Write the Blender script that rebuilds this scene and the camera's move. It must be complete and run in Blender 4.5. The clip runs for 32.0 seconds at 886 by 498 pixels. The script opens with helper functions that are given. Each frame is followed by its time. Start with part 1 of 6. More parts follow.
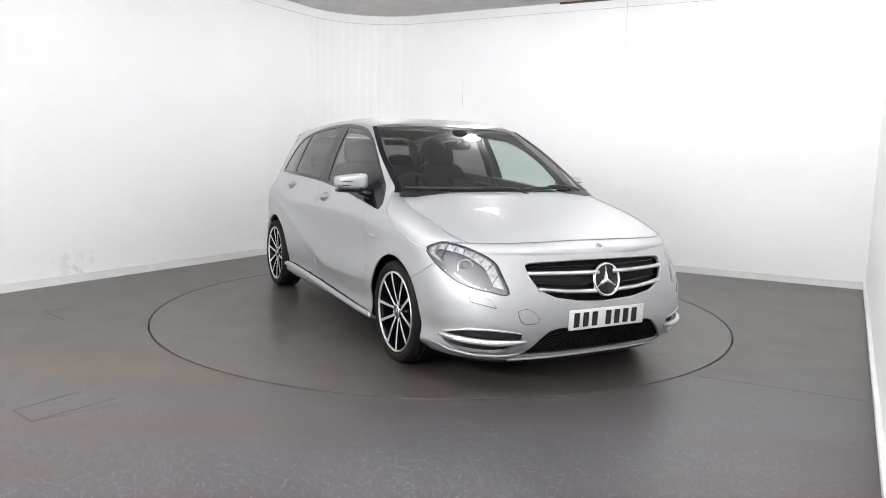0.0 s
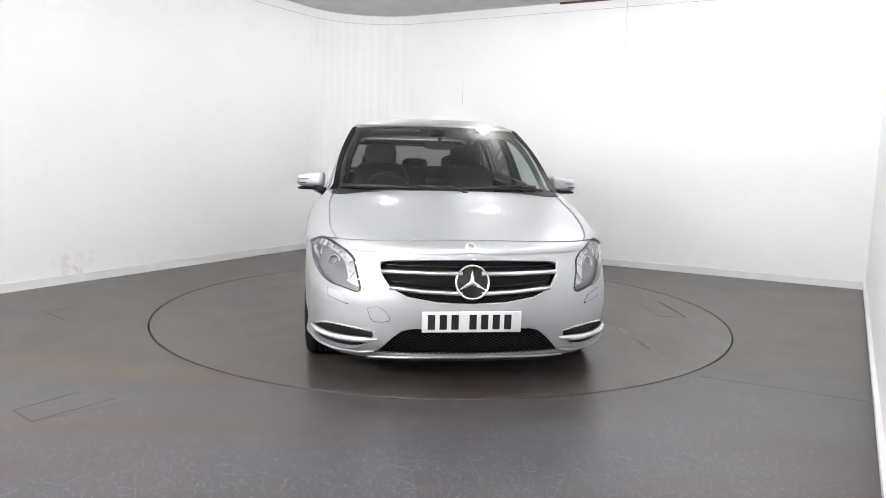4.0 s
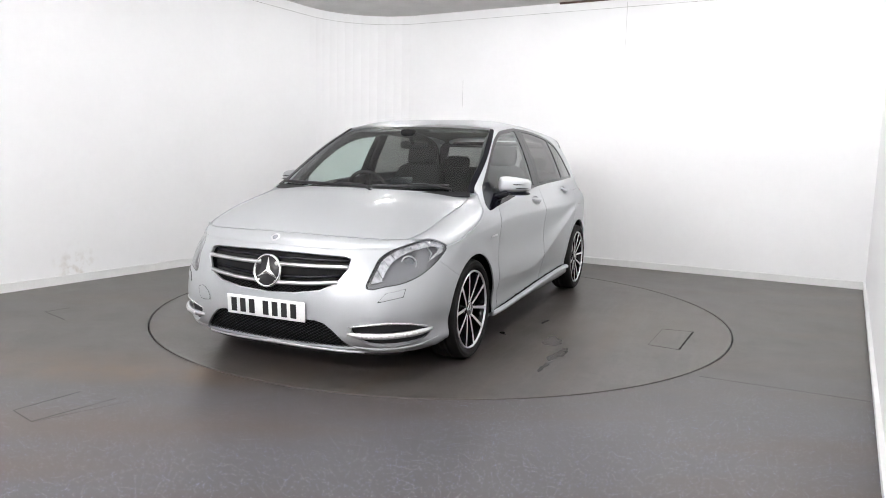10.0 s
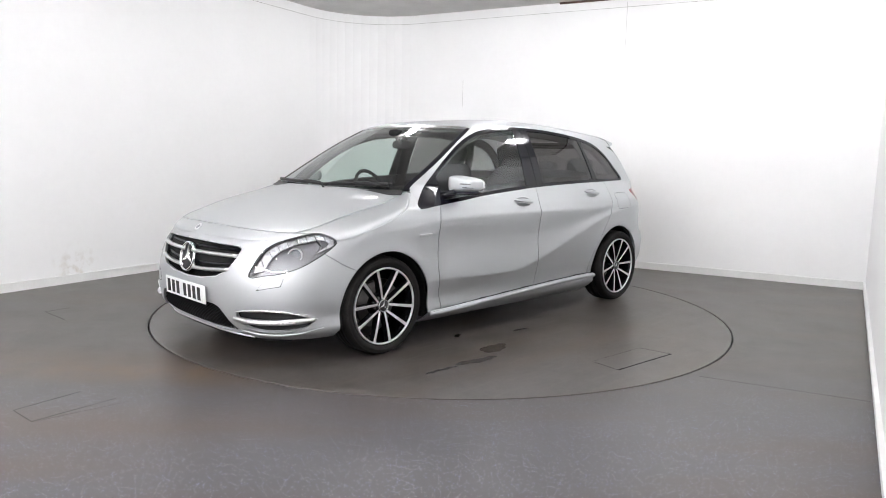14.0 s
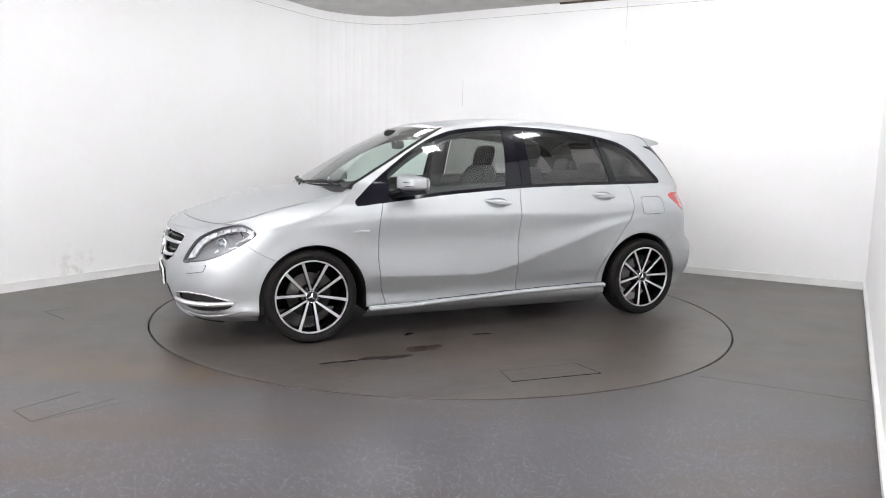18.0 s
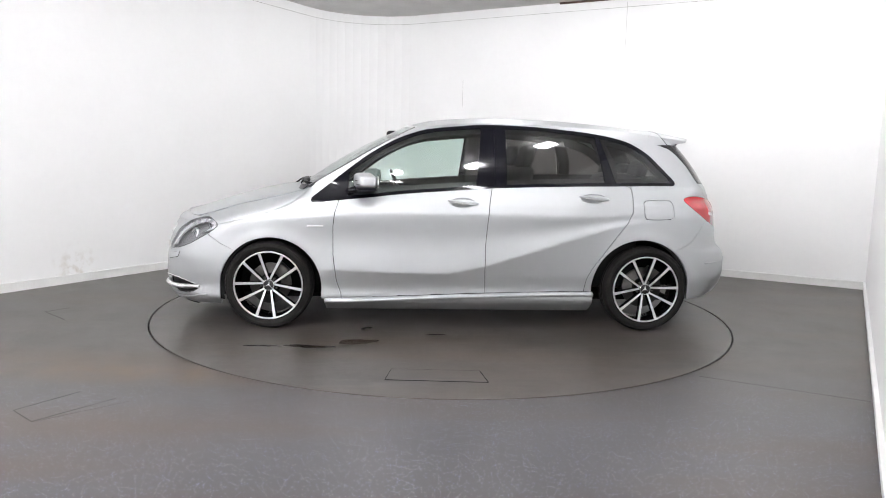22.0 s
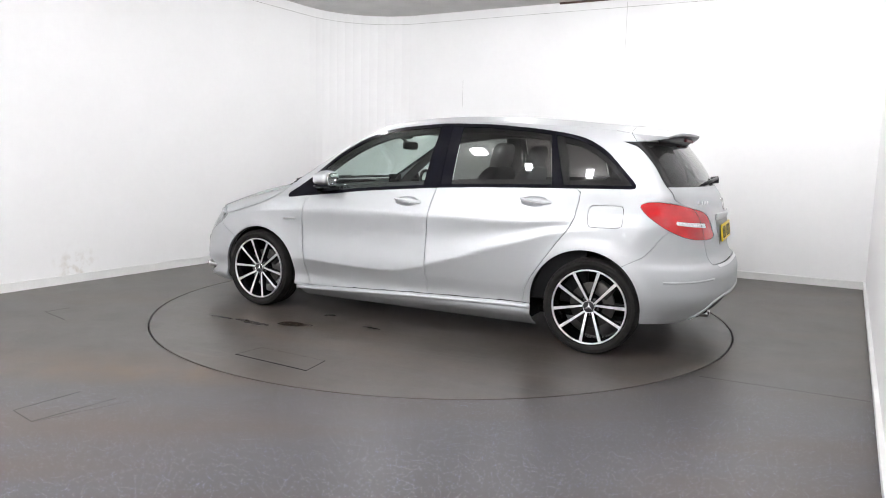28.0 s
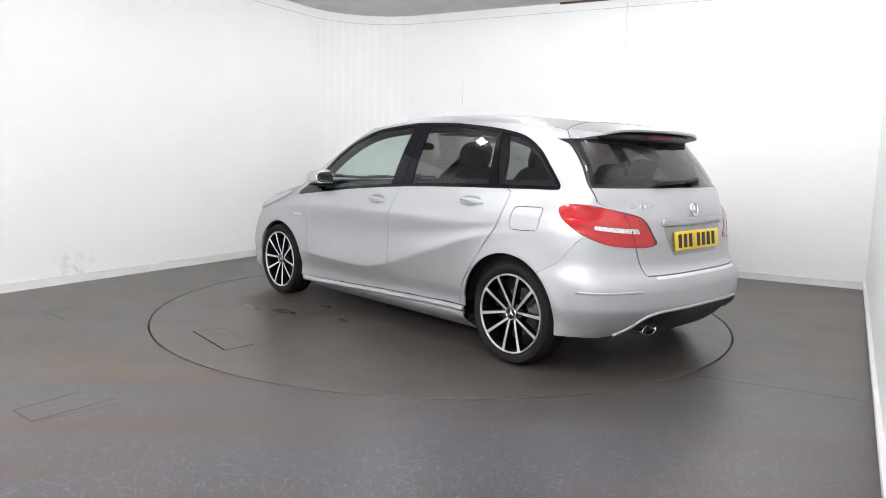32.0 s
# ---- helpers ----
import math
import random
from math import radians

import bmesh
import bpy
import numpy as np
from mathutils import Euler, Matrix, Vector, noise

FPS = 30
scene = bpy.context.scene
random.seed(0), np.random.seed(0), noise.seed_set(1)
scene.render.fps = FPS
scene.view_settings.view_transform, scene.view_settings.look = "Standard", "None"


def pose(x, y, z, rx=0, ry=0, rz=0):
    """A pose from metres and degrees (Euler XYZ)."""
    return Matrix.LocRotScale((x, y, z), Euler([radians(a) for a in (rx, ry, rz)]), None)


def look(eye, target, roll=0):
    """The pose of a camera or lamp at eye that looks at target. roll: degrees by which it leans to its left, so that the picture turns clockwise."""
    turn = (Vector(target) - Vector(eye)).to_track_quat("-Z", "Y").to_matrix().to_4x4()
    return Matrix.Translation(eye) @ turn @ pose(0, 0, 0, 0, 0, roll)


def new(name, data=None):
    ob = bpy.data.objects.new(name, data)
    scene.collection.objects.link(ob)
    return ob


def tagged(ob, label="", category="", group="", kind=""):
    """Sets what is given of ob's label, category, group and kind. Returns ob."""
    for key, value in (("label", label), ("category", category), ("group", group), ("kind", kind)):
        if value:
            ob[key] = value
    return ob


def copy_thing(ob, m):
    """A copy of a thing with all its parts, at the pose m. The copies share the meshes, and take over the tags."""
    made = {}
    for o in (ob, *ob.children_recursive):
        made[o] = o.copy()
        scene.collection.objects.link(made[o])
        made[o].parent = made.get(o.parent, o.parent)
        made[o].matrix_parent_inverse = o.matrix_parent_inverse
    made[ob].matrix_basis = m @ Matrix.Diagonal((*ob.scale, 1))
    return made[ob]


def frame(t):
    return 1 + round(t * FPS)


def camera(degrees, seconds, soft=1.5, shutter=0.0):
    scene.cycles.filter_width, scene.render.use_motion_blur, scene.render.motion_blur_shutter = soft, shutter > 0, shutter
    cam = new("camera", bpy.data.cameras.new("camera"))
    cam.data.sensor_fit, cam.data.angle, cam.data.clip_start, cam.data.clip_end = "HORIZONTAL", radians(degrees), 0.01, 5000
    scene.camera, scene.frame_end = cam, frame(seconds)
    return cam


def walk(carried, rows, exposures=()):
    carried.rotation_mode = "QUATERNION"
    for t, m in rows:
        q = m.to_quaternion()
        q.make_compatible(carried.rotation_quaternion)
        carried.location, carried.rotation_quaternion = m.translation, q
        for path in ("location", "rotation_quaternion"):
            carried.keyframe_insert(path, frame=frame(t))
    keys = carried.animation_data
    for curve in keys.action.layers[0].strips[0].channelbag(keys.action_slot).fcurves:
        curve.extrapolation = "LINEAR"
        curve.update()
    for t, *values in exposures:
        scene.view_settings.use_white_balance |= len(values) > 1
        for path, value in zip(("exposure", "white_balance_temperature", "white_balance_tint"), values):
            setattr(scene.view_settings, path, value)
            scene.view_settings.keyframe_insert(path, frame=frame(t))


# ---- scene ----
# Camera: fixed on its stand near the side wall, looking across the turntable.
LENS = 64.44
EYE = (0.0, -5.678, 1.228)
TILT, PAN, LEAN = -7.504, -0.0385, 1.362
cam = camera(LENS, 32.0, soft=0.95)
AIM = (EYE[0] - 5 * math.sin(radians(PAN)) * math.cos(radians(TILT)),
       EYE[1] + 5 * math.cos(radians(PAN)) * math.cos(radians(TILT)),
       EYE[2] + 5 * math.sin(radians(TILT)))
walk(cam, [(0.0, look(EYE, AIM, LEAN)), (32.0, look(EYE, AIM, LEAN))])


def heading(t):
    """The turntable's angle in degrees, steady all through."""
    s = t - 16.0
    return math.degrees(-1.62731 - 0.0905955 * (t - 6.0) + 4.7265e-5 * s * s + 1.7204e-6 * s ** 3)


# Light: ceiling panels and added fill panels (built with the ceiling), and a dim grey world outside the closed room.
world = bpy.data.worlds.new("world")
scene.world = world
world.use_nodes = True
world.node_tree.nodes["Background"].inputs[0].default_value = (0.6, 0.62, 0.65, 1)
world.node_tree.nodes["Background"].inputs[1].default_value = 0.05
scene.view_settings.exposure = 1.88
LAMP_POWER = 18.6
# lamps: metres along the back wall and out from it
# the first five are unseen fill lamps, added to brighten walls and corner
LAMPS_AND_FILL = [(5.35, 1.15), (1.5, 1.75), (3.1, 1.65), (4.6, 1.6), (5.15, 2.75), (1.9, 4.5), (2.9, 5.2), (3.45, 5.75), (4.4, 6.0), (5.05, 5.1), (5.1, 4.0), (2.3, 6.9), (3.3, 7.8)]
# long battens in one row behind the camera
BATTENS = [(1.2, 9.9), (2.6, 9.9), (4.0, 9.9), (5.3, 9.9)]
# ---------------------------------------------------------------- materials
def mat(name, color, rough=0.5, metal=0.0, coat=0.0, coat_rough=0.03, spec=0.5, trans=0.0, ior=1.45,
        vary=0.0, vary_scale=8.0, bump=0.0, bump_scale=80.0, emit=0.0, rough_vary=0.0, fine=0.0):
    """A principled material with colour variation at two scales and a fine relief."""
    m = bpy.data.materials.new(name)
    m.use_nodes = True
    nt = m.node_tree
    b = nt.nodes["Principled BSDF"]
    c4 = (*color, 1)
    b.inputs["Base Color"].default_value = c4
    b.inputs["Roughness"].default_value = rough
    b.inputs["Metallic"].default_value = metal
    b.inputs["Specular IOR Level"].default_value = spec
    b.inputs["IOR"].default_value = ior
    b.inputs["Transmission Weight"].default_value = trans
    b.inputs["Coat Weight"].default_value = coat
    b.inputs["Coat Roughness"].default_value = coat_rough
    if emit:
        b.inputs["Emission Color"].default_value = c4
        b.inputs["Emission Strength"].default_value = emit
    if vary or bump or rough_vary or fine:
        co = nt.nodes.new("ShaderNodeTexCoord").outputs["Object"]
        n1 = nt.nodes.new("ShaderNodeTexNoise")
        n1.inputs["Scale"].default_value = vary_scale
        n1.inputs["Detail"].default_value = 6
        nt.links.new(co, n1.inputs["Vector"])
        if vary or fine:
            n2 = nt.nodes.new("ShaderNodeTexNoise")
            n2.inputs["Scale"].default_value = vary_scale * 14
            nt.links.new(co, n2.inputs["Vector"])
            last = c4
            for src, amount in ((n1, vary), (n2, fine)):
                r = nt.nodes.new("ShaderNodeMapRange")
                r.inputs["From Min"].default_value, r.inputs["From Max"].default_value = 0.3, 0.7
                r.inputs["To Min"].default_value, r.inputs["To Max"].default_value = 1 - amount, 1 + amount
                nt.links.new(src.outputs["Fac"], r.inputs["Value"])
                v = nt.nodes.new("ShaderNodeVectorMath")
                v.operation = "SCALE"
                if isinstance(last, tuple):
                    v.inputs[0].default_value = last[:3]
                else:
                    nt.links.new(last, v.inputs[0])
                nt.links.new(r.outputs["Result"], v.inputs["Scale"])
                last = v.outputs["Vector"]
            nt.links.new(last, b.inputs["Base Color"])
        if rough_vary:
            r = nt.nodes.new("ShaderNodeMapRange")
            r.inputs["From Min"].default_value, r.inputs["From Max"].default_value = 0.3, 0.7
            r.inputs["To Min"].default_value = max(0.02, rough - rough_vary)
            r.inputs["To Max"].default_value = min(1, rough + rough_vary)
            nt.links.new(n1.outputs["Fac"], r.inputs["Value"])
            nt.links.new(r.outputs["Result"], b.inputs["Roughness"])
        if bump:
            n3 = nt.nodes.new("ShaderNodeTexNoise")
            n3.inputs["Scale"].default_value = bump_scale
            nt.links.new(co, n3.inputs["Vector"])
            bp = nt.nodes.new("ShaderNodeBump")
            bp.inputs["Strength"].default_value = bump
            bp.inputs["Distance"].default_value = 0.002
            nt.links.new(n3.outputs["Fac"], bp.inputs["Height"])
            nt.links.new(bp.outputs["Normal"], b.inputs["Normal"])
    return m


def floor_mat(name, worn_all):
    """Grey rubber sheet with pale flecks, worn to a brownish grey; the table's top is worn all over."""
    m = mat(name, (0.1, 0.1, 0.1), 0.45)
    nt = m.node_tree
    b = nt.nodes["Principled BSDF"]
    N, L = nt.nodes.new, nt.links.new
    co = N("ShaderNodeTexCoord").outputs["Object"]

    def noise_of(scale, detail=5, rough=0.55):
        n = N("ShaderNodeTexNoise")
        n.inputs["Scale"].default_value, n.inputs["Detail"].default_value, n.inputs["Roughness"].default_value = scale, detail, rough
        L(co, n.inputs["Vector"])
        return n.outputs["Fac"]

    def ramp(v, a, c):
        r = N("ShaderNodeMapRange")
        r.inputs["From Min"].default_value, r.inputs["From Max"].default_value = a, c
        L(v, r.inputs["Value"])
        return r.outputs["Result"]

    def mix(fac, a, c):
        x = N("ShaderNodeMix")
        x.data_type = "RGBA"
        for sock, val in ((0, fac), (6, a), (7, c)):
            if isinstance(val, tuple):
                x.inputs[sock].default_value = (*val, 1)
            elif isinstance(val, (int, float)):
                x.inputs[sock].default_value = val
            else:
                L(val, x.inputs[sock])
        return x.outputs[2]

    def math_(op, a, c):
        x = N("ShaderNodeMath")
        x.operation = op
        for i, val in enumerate((a, c)):
            if isinstance(val, (int, float)):
                x.inputs[i].default_value = val
            else:
                L(val, x.inputs[i])
        return x.outputs[0]

    # flecks: small cells, a few of them bright, in two hues
    vor = N("ShaderNodeTexVoronoi")
    vor.inputs["Scale"].default_value = 140
    L(co, vor.inputs["Vector"])
    hue = N("ShaderNodeSeparateColor")
    L(vor.outputs["Color"], hue.inputs[0])
    dot = math_("LESS_THAN", vor.outputs["Distance"], 0.30)
    some = math_("GREATER_THAN", hue.outputs[0], 0.76)
    fleck = math_("MULTIPLY", dot, some)
    fleck_col = mix(hue.outputs[1], (0.56, 0.55, 0.54), (0.25, 0.29, 0.56))
    base = mix(ramp(noise_of(2.2), 0.3, 0.7), FLOOR_RUBBER, tuple(1.12 * c for c in FLOOR_RUBBER))
    base = mix(math_("MULTIPLY", ramp(noise_of(240, 2), 0.45, 0.75), 0.35), base, (0.11, 0.11, 0.12))
    rubber = mix(fleck, base, fleck_col)
    k = 1.1 if worn_all else 1.0
    worn = mix(ramp(noise_of(1.3), 0.3, 0.7), tuple(k * c for c in FLOOR_WORN), tuple(1.18 * k * c for c in FLOOR_WORN))
    worn = mix(math_("MULTIPLY", ramp(noise_of(0.9, 3), 0.50, 0.70), 0.5), worn, (0.062, 0.047, 0.036))
    worn = mix(math_("MULTIPLY", ramp(noise_of(30, 6), 0.5, 0.8), 0.45), worn, (0.034, 0.031, 0.028))
    worn = mix(math_("MULTIPLY", ramp(noise_of(4.0, 8, 0.65), 0.46, 0.66), 0.6), worn, (0.040, 0.034, 0.030))
    worn = mix(math_("MULTIPLY", ramp(noise_of(6.0, 9, 0.7), 0.54, 0.70), 0.5), worn, (0.110, 0.098, 0.088))
    wet = None
    if worn_all:
        col = worn
        # broad brown grime, scuffed arcs, and wet oil with soft ragged edges
        bend = N("ShaderNodeTexNoise")
        bend.inputs["Scale"].default_value, bend.inputs["Detail"].default_value = 5.0, 7
        L(co, bend.inputs["Vector"])
        off = N("ShaderNodeVectorMath")
        off.operation = "MULTIPLY_ADD"
        L(bend.outputs["Color"], off.inputs[0])
        off.inputs[1].default_value, off.inputs[2].default_value = (0.16, 0.16, 0), (-0.08, -0.08, 0)
        bent = N("ShaderNodeVectorMath")
        L(co, bent.inputs[0])
        L(off.outputs[0], bent.inputs[1])

        def blot(cx, cy, rx, ry, turn, inner, outer):
            mp = N("ShaderNodeMapping")
            mp.vector_type = "TEXTURE"
            mp.inputs["Location"].default_value = (cx, cy, 0)
            mp.inputs["Rotation"].default_value = (0, 0, radians(turn))
            mp.inputs["Scale"].default_value = (rx, ry, 50)
            L(bent.outputs[0], mp.inputs["Vector"])
            ln = N("ShaderNodeVectorMath")
            ln.operation = "LENGTH"
            L(mp.outputs[0], ln.inputs[0])
            return ramp(ln.outputs["Value"], outer, inner)

        grime = None
        for args in ((0.75, 1.05, 0.95, 0.40, 8, 0.2, 1.25), (-0.9, 1.15, 0.7, 0.35, -12, 0.2, 1.3), (0.3, -1.3, 1.2, 0.35, 5, 0.3, 1.3), (-1.5, -0.1, 0.3, 0.7, 0, 0.2, 1.3)):
            g = blot(*args)
            grime = g if grime is None else math_("MAXIMUM", grime, g)
        col = mix(math_("MULTIPLY", math_("MULTIPLY", grime, ramp(noise_of(3.5, 6), 0.3, 0.6)), 0.75), col, (0.034, 0.027, 0.022))
        st2 = N("ShaderNodeMapping")
        st2.inputs["Scale"].default_value = (0.7, 9.0, 1)
        st2.inputs["Rotation"].default_value = (0, 0, radians(4))
        L(co, st2.inputs["Vector"])
        scuff = N("ShaderNodeTexNoise")
        scuff.inputs["Scale"].default_value, scuff.inputs["Detail"].default_value = 3.0, 7
        L(st2.outputs[0], scuff.inputs["Vector"])
        col = mix(math_("MULTIPLY", ramp(scuff.outputs["Fac"], 0.52, 0.72), 0.5), col, (0.105, 0.092, 0.082))
        for args in ((0.62, 1.11, 0.155, 0.075, 8, 0.55, 1.0), (0.93, 1.22, 0.20, 0.040, -6, 0.5, 1.0), (1.22, 1.225, 0.15, 0.022, 0, 0.4, 1.0), (0.565, 0.765, 0.06, 0.028, 10, 0.5, 1.0), (0.10, 0.92, 0.09, 0.018, 4, 0.2, 1.1)):
            g = blot(*args)
            wet = g if wet is None else math_("MAXIMUM", wet, g)
        col = mix(math_("MULTIPLY", wet, 0.9), col, (0.010, 0.0085, 0.0075))
    else:
        # clean rubber lies in front of the table; behind a ragged line it is worn
        sep = N("ShaderNodeSeparateXYZ")
        L(co, sep.inputs[0])
        edge = math_("ADD", math_("ADD", math_("MULTIPLY", sep.outputs[0], -0.06), sep.outputs[1]),
                     math_("MULTIPLY", noise_of(1.1), 1.1))
        col = mix(ramp(edge, -1.95, -1.05), rubber, worn)
    # rusty tracks
    st = N("ShaderNodeMapping")
    st.inputs["Rotation"].default_value = (0, 0, radians(-25))
    st.inputs["Scale"].default_value = (0.35, 2.2, 1)
    L(co, st.inputs["Vector"])
    n = N("ShaderNodeTexNoise")
    n.inputs["Scale"].default_value, n.inputs["Detail"].default_value = 1.1, 6
    L(st.outputs[0], n.inputs["Vector"])
    col = mix(math_("MULTIPLY", ramp(n.outputs["Fac"], 0.48, 0.70), 0.65), col, (0.086, 0.060, 0.042))
    b.inputs["Specular IOR Level"].default_value = 0.5 if worn_all else 0.42
    if not worn_all:
        # one broad rusty smear that runs from the side wall to the table
        sm = N("ShaderNodeMapping")
        sm.vector_type = "TEXTURE"
        sm.inputs["Location"].default_value = (-1.75, -1.88, 0)
        sm.inputs["Rotation"].default_value = (0, 0, radians(-2))
        sm.inputs["Scale"].default_value = (0.95, 0.22, 1)
        L(co, sm.inputs["Vector"])
        ln = N("ShaderNodeVectorMath")
        ln.operation = "LENGTH"
        L(sm.outputs[0], ln.inputs[0])
        near = ramp(ln.outputs["Value"], 1.25, 0.15)
        col = mix(math_("MULTIPLY", math_("MULTIPLY", near, ramp(noise_of(5.0, 6), 0.3, 0.6)), 0.95), col, (0.105, 0.070, 0.042))
    L(col, b.inputs["Base Color"])
    r = math_("ADD", math_("MULTIPLY", noise_of(3.0), 0.10), FLOOR_ROUGH)
    if wet is not None:
        r = math_("SUBTRACT", r, math_("MULTIPLY", wet, 0.16))
    L(r, b.inputs["Roughness"])
    bp = N("ShaderNodeBump")
    bp.inputs["Strength"].default_value, bp.inputs["Distance"].default_value = 0.25, 0.001
    L(noise_of(300, 3), bp.inputs["Height"])
    L(bp.outputs["Normal"], b.inputs["Normal"])
    return m


def wall_mat():
    """White emulsion paint with faint roller texture, scuffs low down and hairline marks."""
    m = mat("wall_paint", (0.86, 0.86, 0.86), 0.6, vary=0.015, vary_scale=1.2, bump=0.15, bump_scale=140, fine=0.006)
    nt = m.node_tree
    b = nt.nodes["Principled BSDF"]
    N, L = nt.nodes.new, nt.links.new
    old = b.inputs["Base Color"].links[0].from_socket
    co = N("ShaderNodeTexCoord").outputs["Object"]
    # a rubbed mark low on the long wall
    d = N("ShaderNodeVectorMath")
    d.operation = "DISTANCE"
    L(co, d.inputs[0])
    d.inputs[1].default_value = (-3.36, 0.69, 0.13)
    near = N("ShaderNodeMapRange")
    near.inputs["From Min"].default_value, near.inputs["From Max"].default_value = 0.26, 0.04
    L(d.outputs["Value"], near.inputs["Value"])
    n = N("ShaderNodeTexNoise")
    n.inputs["Scale"].default_value, n.inputs["Detail"].default_value = 14, 8
    L(co, n.inputs["Vector"])
    r = N("ShaderNodeMapRange")
    r.inputs["From Min"].default_value, r.inputs["From Max"].default_value = 0.48, 0.72
    L(n.outputs["Fac"], r.inputs["Value"])
    mu = N("ShaderNodeMath")
    mu.operation = "MULTIPLY"
    L(near.outputs["Result"], mu.inputs[0])
    L(r.outputs["Result"], mu.inputs[1])
    mx = N("ShaderNodeMix")
    mx.data_type = "RGBA"
    L(mu.outputs[0], mx.inputs[0])
    L(old, mx.inputs[6])
    mx.inputs[7].default_value = (0.62, 0.58, 0.53, 1)
    L(mx.outputs[2], b.inputs["Base Color"])
    return m


FLOOR_RUBBER = (0.070, 0.066, 0.0685)
FLOOR_WORN = (0.066, 0.0585, 0.055)
FLOOR_ROUGH = 0.27
M_WALL = wall_mat()
M_SKIRT = mat("skirting_gloss", (0.80, 0.80, 0.79), 0.3, vary=0.04, vary_scale=3, fine=0.02)
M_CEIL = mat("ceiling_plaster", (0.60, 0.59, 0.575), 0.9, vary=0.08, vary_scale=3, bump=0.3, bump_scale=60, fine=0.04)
M_SEAMGREY = mat("hairline_grey", (0.42, 0.41, 0.40), 0.8, vary=0.3, vary_scale=3)
M_BROWN = mat("brown_edge", (0.10, 0.06, 0.045), 0.7, vary=0.2)
M_FLOOR = floor_mat("rubber_floor", False)
M_TABLE = floor_mat("table_top", True)
M_GAP = mat("gap_black", (0.008, 0.008, 0.008), 0.9)
M_LAMP = mat("lamp_diffuser", (0.980, 0.976, 1.0), 0.4, emit=LAMP_POWER)
M_LAMP_FRAME = mat("lamp_frame", (0.7, 0.7, 0.7), 0.4)
# ---------------------------------------------------------------- building helpers
def link_mesh(name, bm, material=None, parent=None, label="", smooth=False):
    me = bpy.data.meshes.new(name)
    bm.to_mesh(me)
    bm.free()
    if smooth:
        for f in me.polygons:
            f.use_smooth = True
    ob = new(name, me)
    if material:
        for mm in (material if isinstance(material, (list, tuple)) else [material]):
            me.materials.append(mm)
    if parent:
        ob.parent = parent
    if label:
        ob["label"] = label
    return ob


def part(name, bm, material, parent, label="", smooth=True):
    return link_mesh(name, bm, material, parent, label, smooth)


def box_bm(x0, x1, y0, y1, z0, z1, bevel=0.0, seg=2):
    bm = bmesh.new()
    bmesh.ops.create_cube(bm, size=1)
    for v in bm.verts:
        v.co = Vector((x0 + (v.co.x + .5) * (x1 - x0), y0 + (v.co.y + .5) * (y1 - y0), z0 + (v.co.z + .5) * (z1 - z0)))
    if bevel:
        bmesh.ops.bevel(bm, geom=bm.edges[:], offset=bevel, segments=seg, affect="EDGES", profile=0.5)
    return bm


def prism_bm(pts, z0, z1):
    """An upright prism over a plan polygon (anticlockwise)."""
    bm = bmesh.new()
    lo = [bm.verts.new((x, y, z0)) for x, y in pts]
    hi = [bm.verts.new((x, y, z1)) for x, y in pts]
    bm.faces.new(lo[::-1])
    bm.faces.new(hi)
    n = len(pts)
    for i in range(n):
        bm.faces.new((lo[i], lo[(i + 1) % n], hi[(i + 1) % n], hi[i]))
    bmesh.ops.recalc_face_normals(bm, faces=bm.faces[:])
    return bm


def prism_strip(a, b, z0, z1):
    bm = bmesh.new()
    rows = [[bm.verts.new((p[0], p[1], z)) for p in pts] for pts, z in ((a, z0), (a, z1), (b, z1), (b, z0))]
    n = len(a)
    for i in range(n - 1):
        for k in range(4):
            r, q = rows[k], rows[(k + 1) % 4]
            bm.faces.new((r[i], r[i + 1], q[i + 1], q[i]))
    for e in (0, n - 1):
        bm.faces.new([rows[k][e] for k in range(4)])
    bmesh.ops.recalc_face_normals(bm, faces=bm.faces[:])
    return bm


# ---------------------------------------------------------------- the room
CORNER = Vector((-1.249, 4.303))        # where the long and the back wall meet
ALONG = Vector((0.8764, -0.4816))       # along the back wall
LEFT_DIR = Vector((-0.5062, -0.8624))   # along the long wall, towards the camera's end
RIGHT_DIR = Vector((-0.498, -0.8672))
HIGH = 3.047
FAR_RIGHT = CORNER + ALONG * 6.275
LEFT_END = CORNER + LEFT_DIR * 10.6
RIGHT_END = FAR_RIGHT + RIGHT_DIR * 10.45

# long wall, rounded corner and back wall run through as one lining
RAD = 1.0
tan_len = RAD * math.tan(radians(44.2))
pa, pb = CORNER + LEFT_DIR * tan_len, CORNER + ALONG * tan_len
centre = pa + Vector((-LEFT_DIR.y, LEFT_DIR.x)) * RAD
a0 = math.atan2(pa.y - centre.y, pa.x - centre.x)
a1 = math.atan2(pb.y - centre.y, pb.x - centre.x)
if a1 > a0:
    a1 -= 2 * math.pi


def lining(off):
    """The inner wall line, set off into the room."""
    n1 = Vector((-LEFT_DIR.y, LEFT_DIR.x))
    n2 = Vector((ALONG.y, -ALONG.x))
    pts = [LEFT_END + n1 * off]
    for i in range(15):
        a = a0 + (a1 - a0) * i / 14
        pts.append(centre + Vector((math.cos(a), math.sin(a))) * (RAD - off))
    pts.append(FAR_RIGHT + n2 * off)
    return pts


def structure(ob, label, category=""):
    return tagged(ob, label, category, kind="structure")


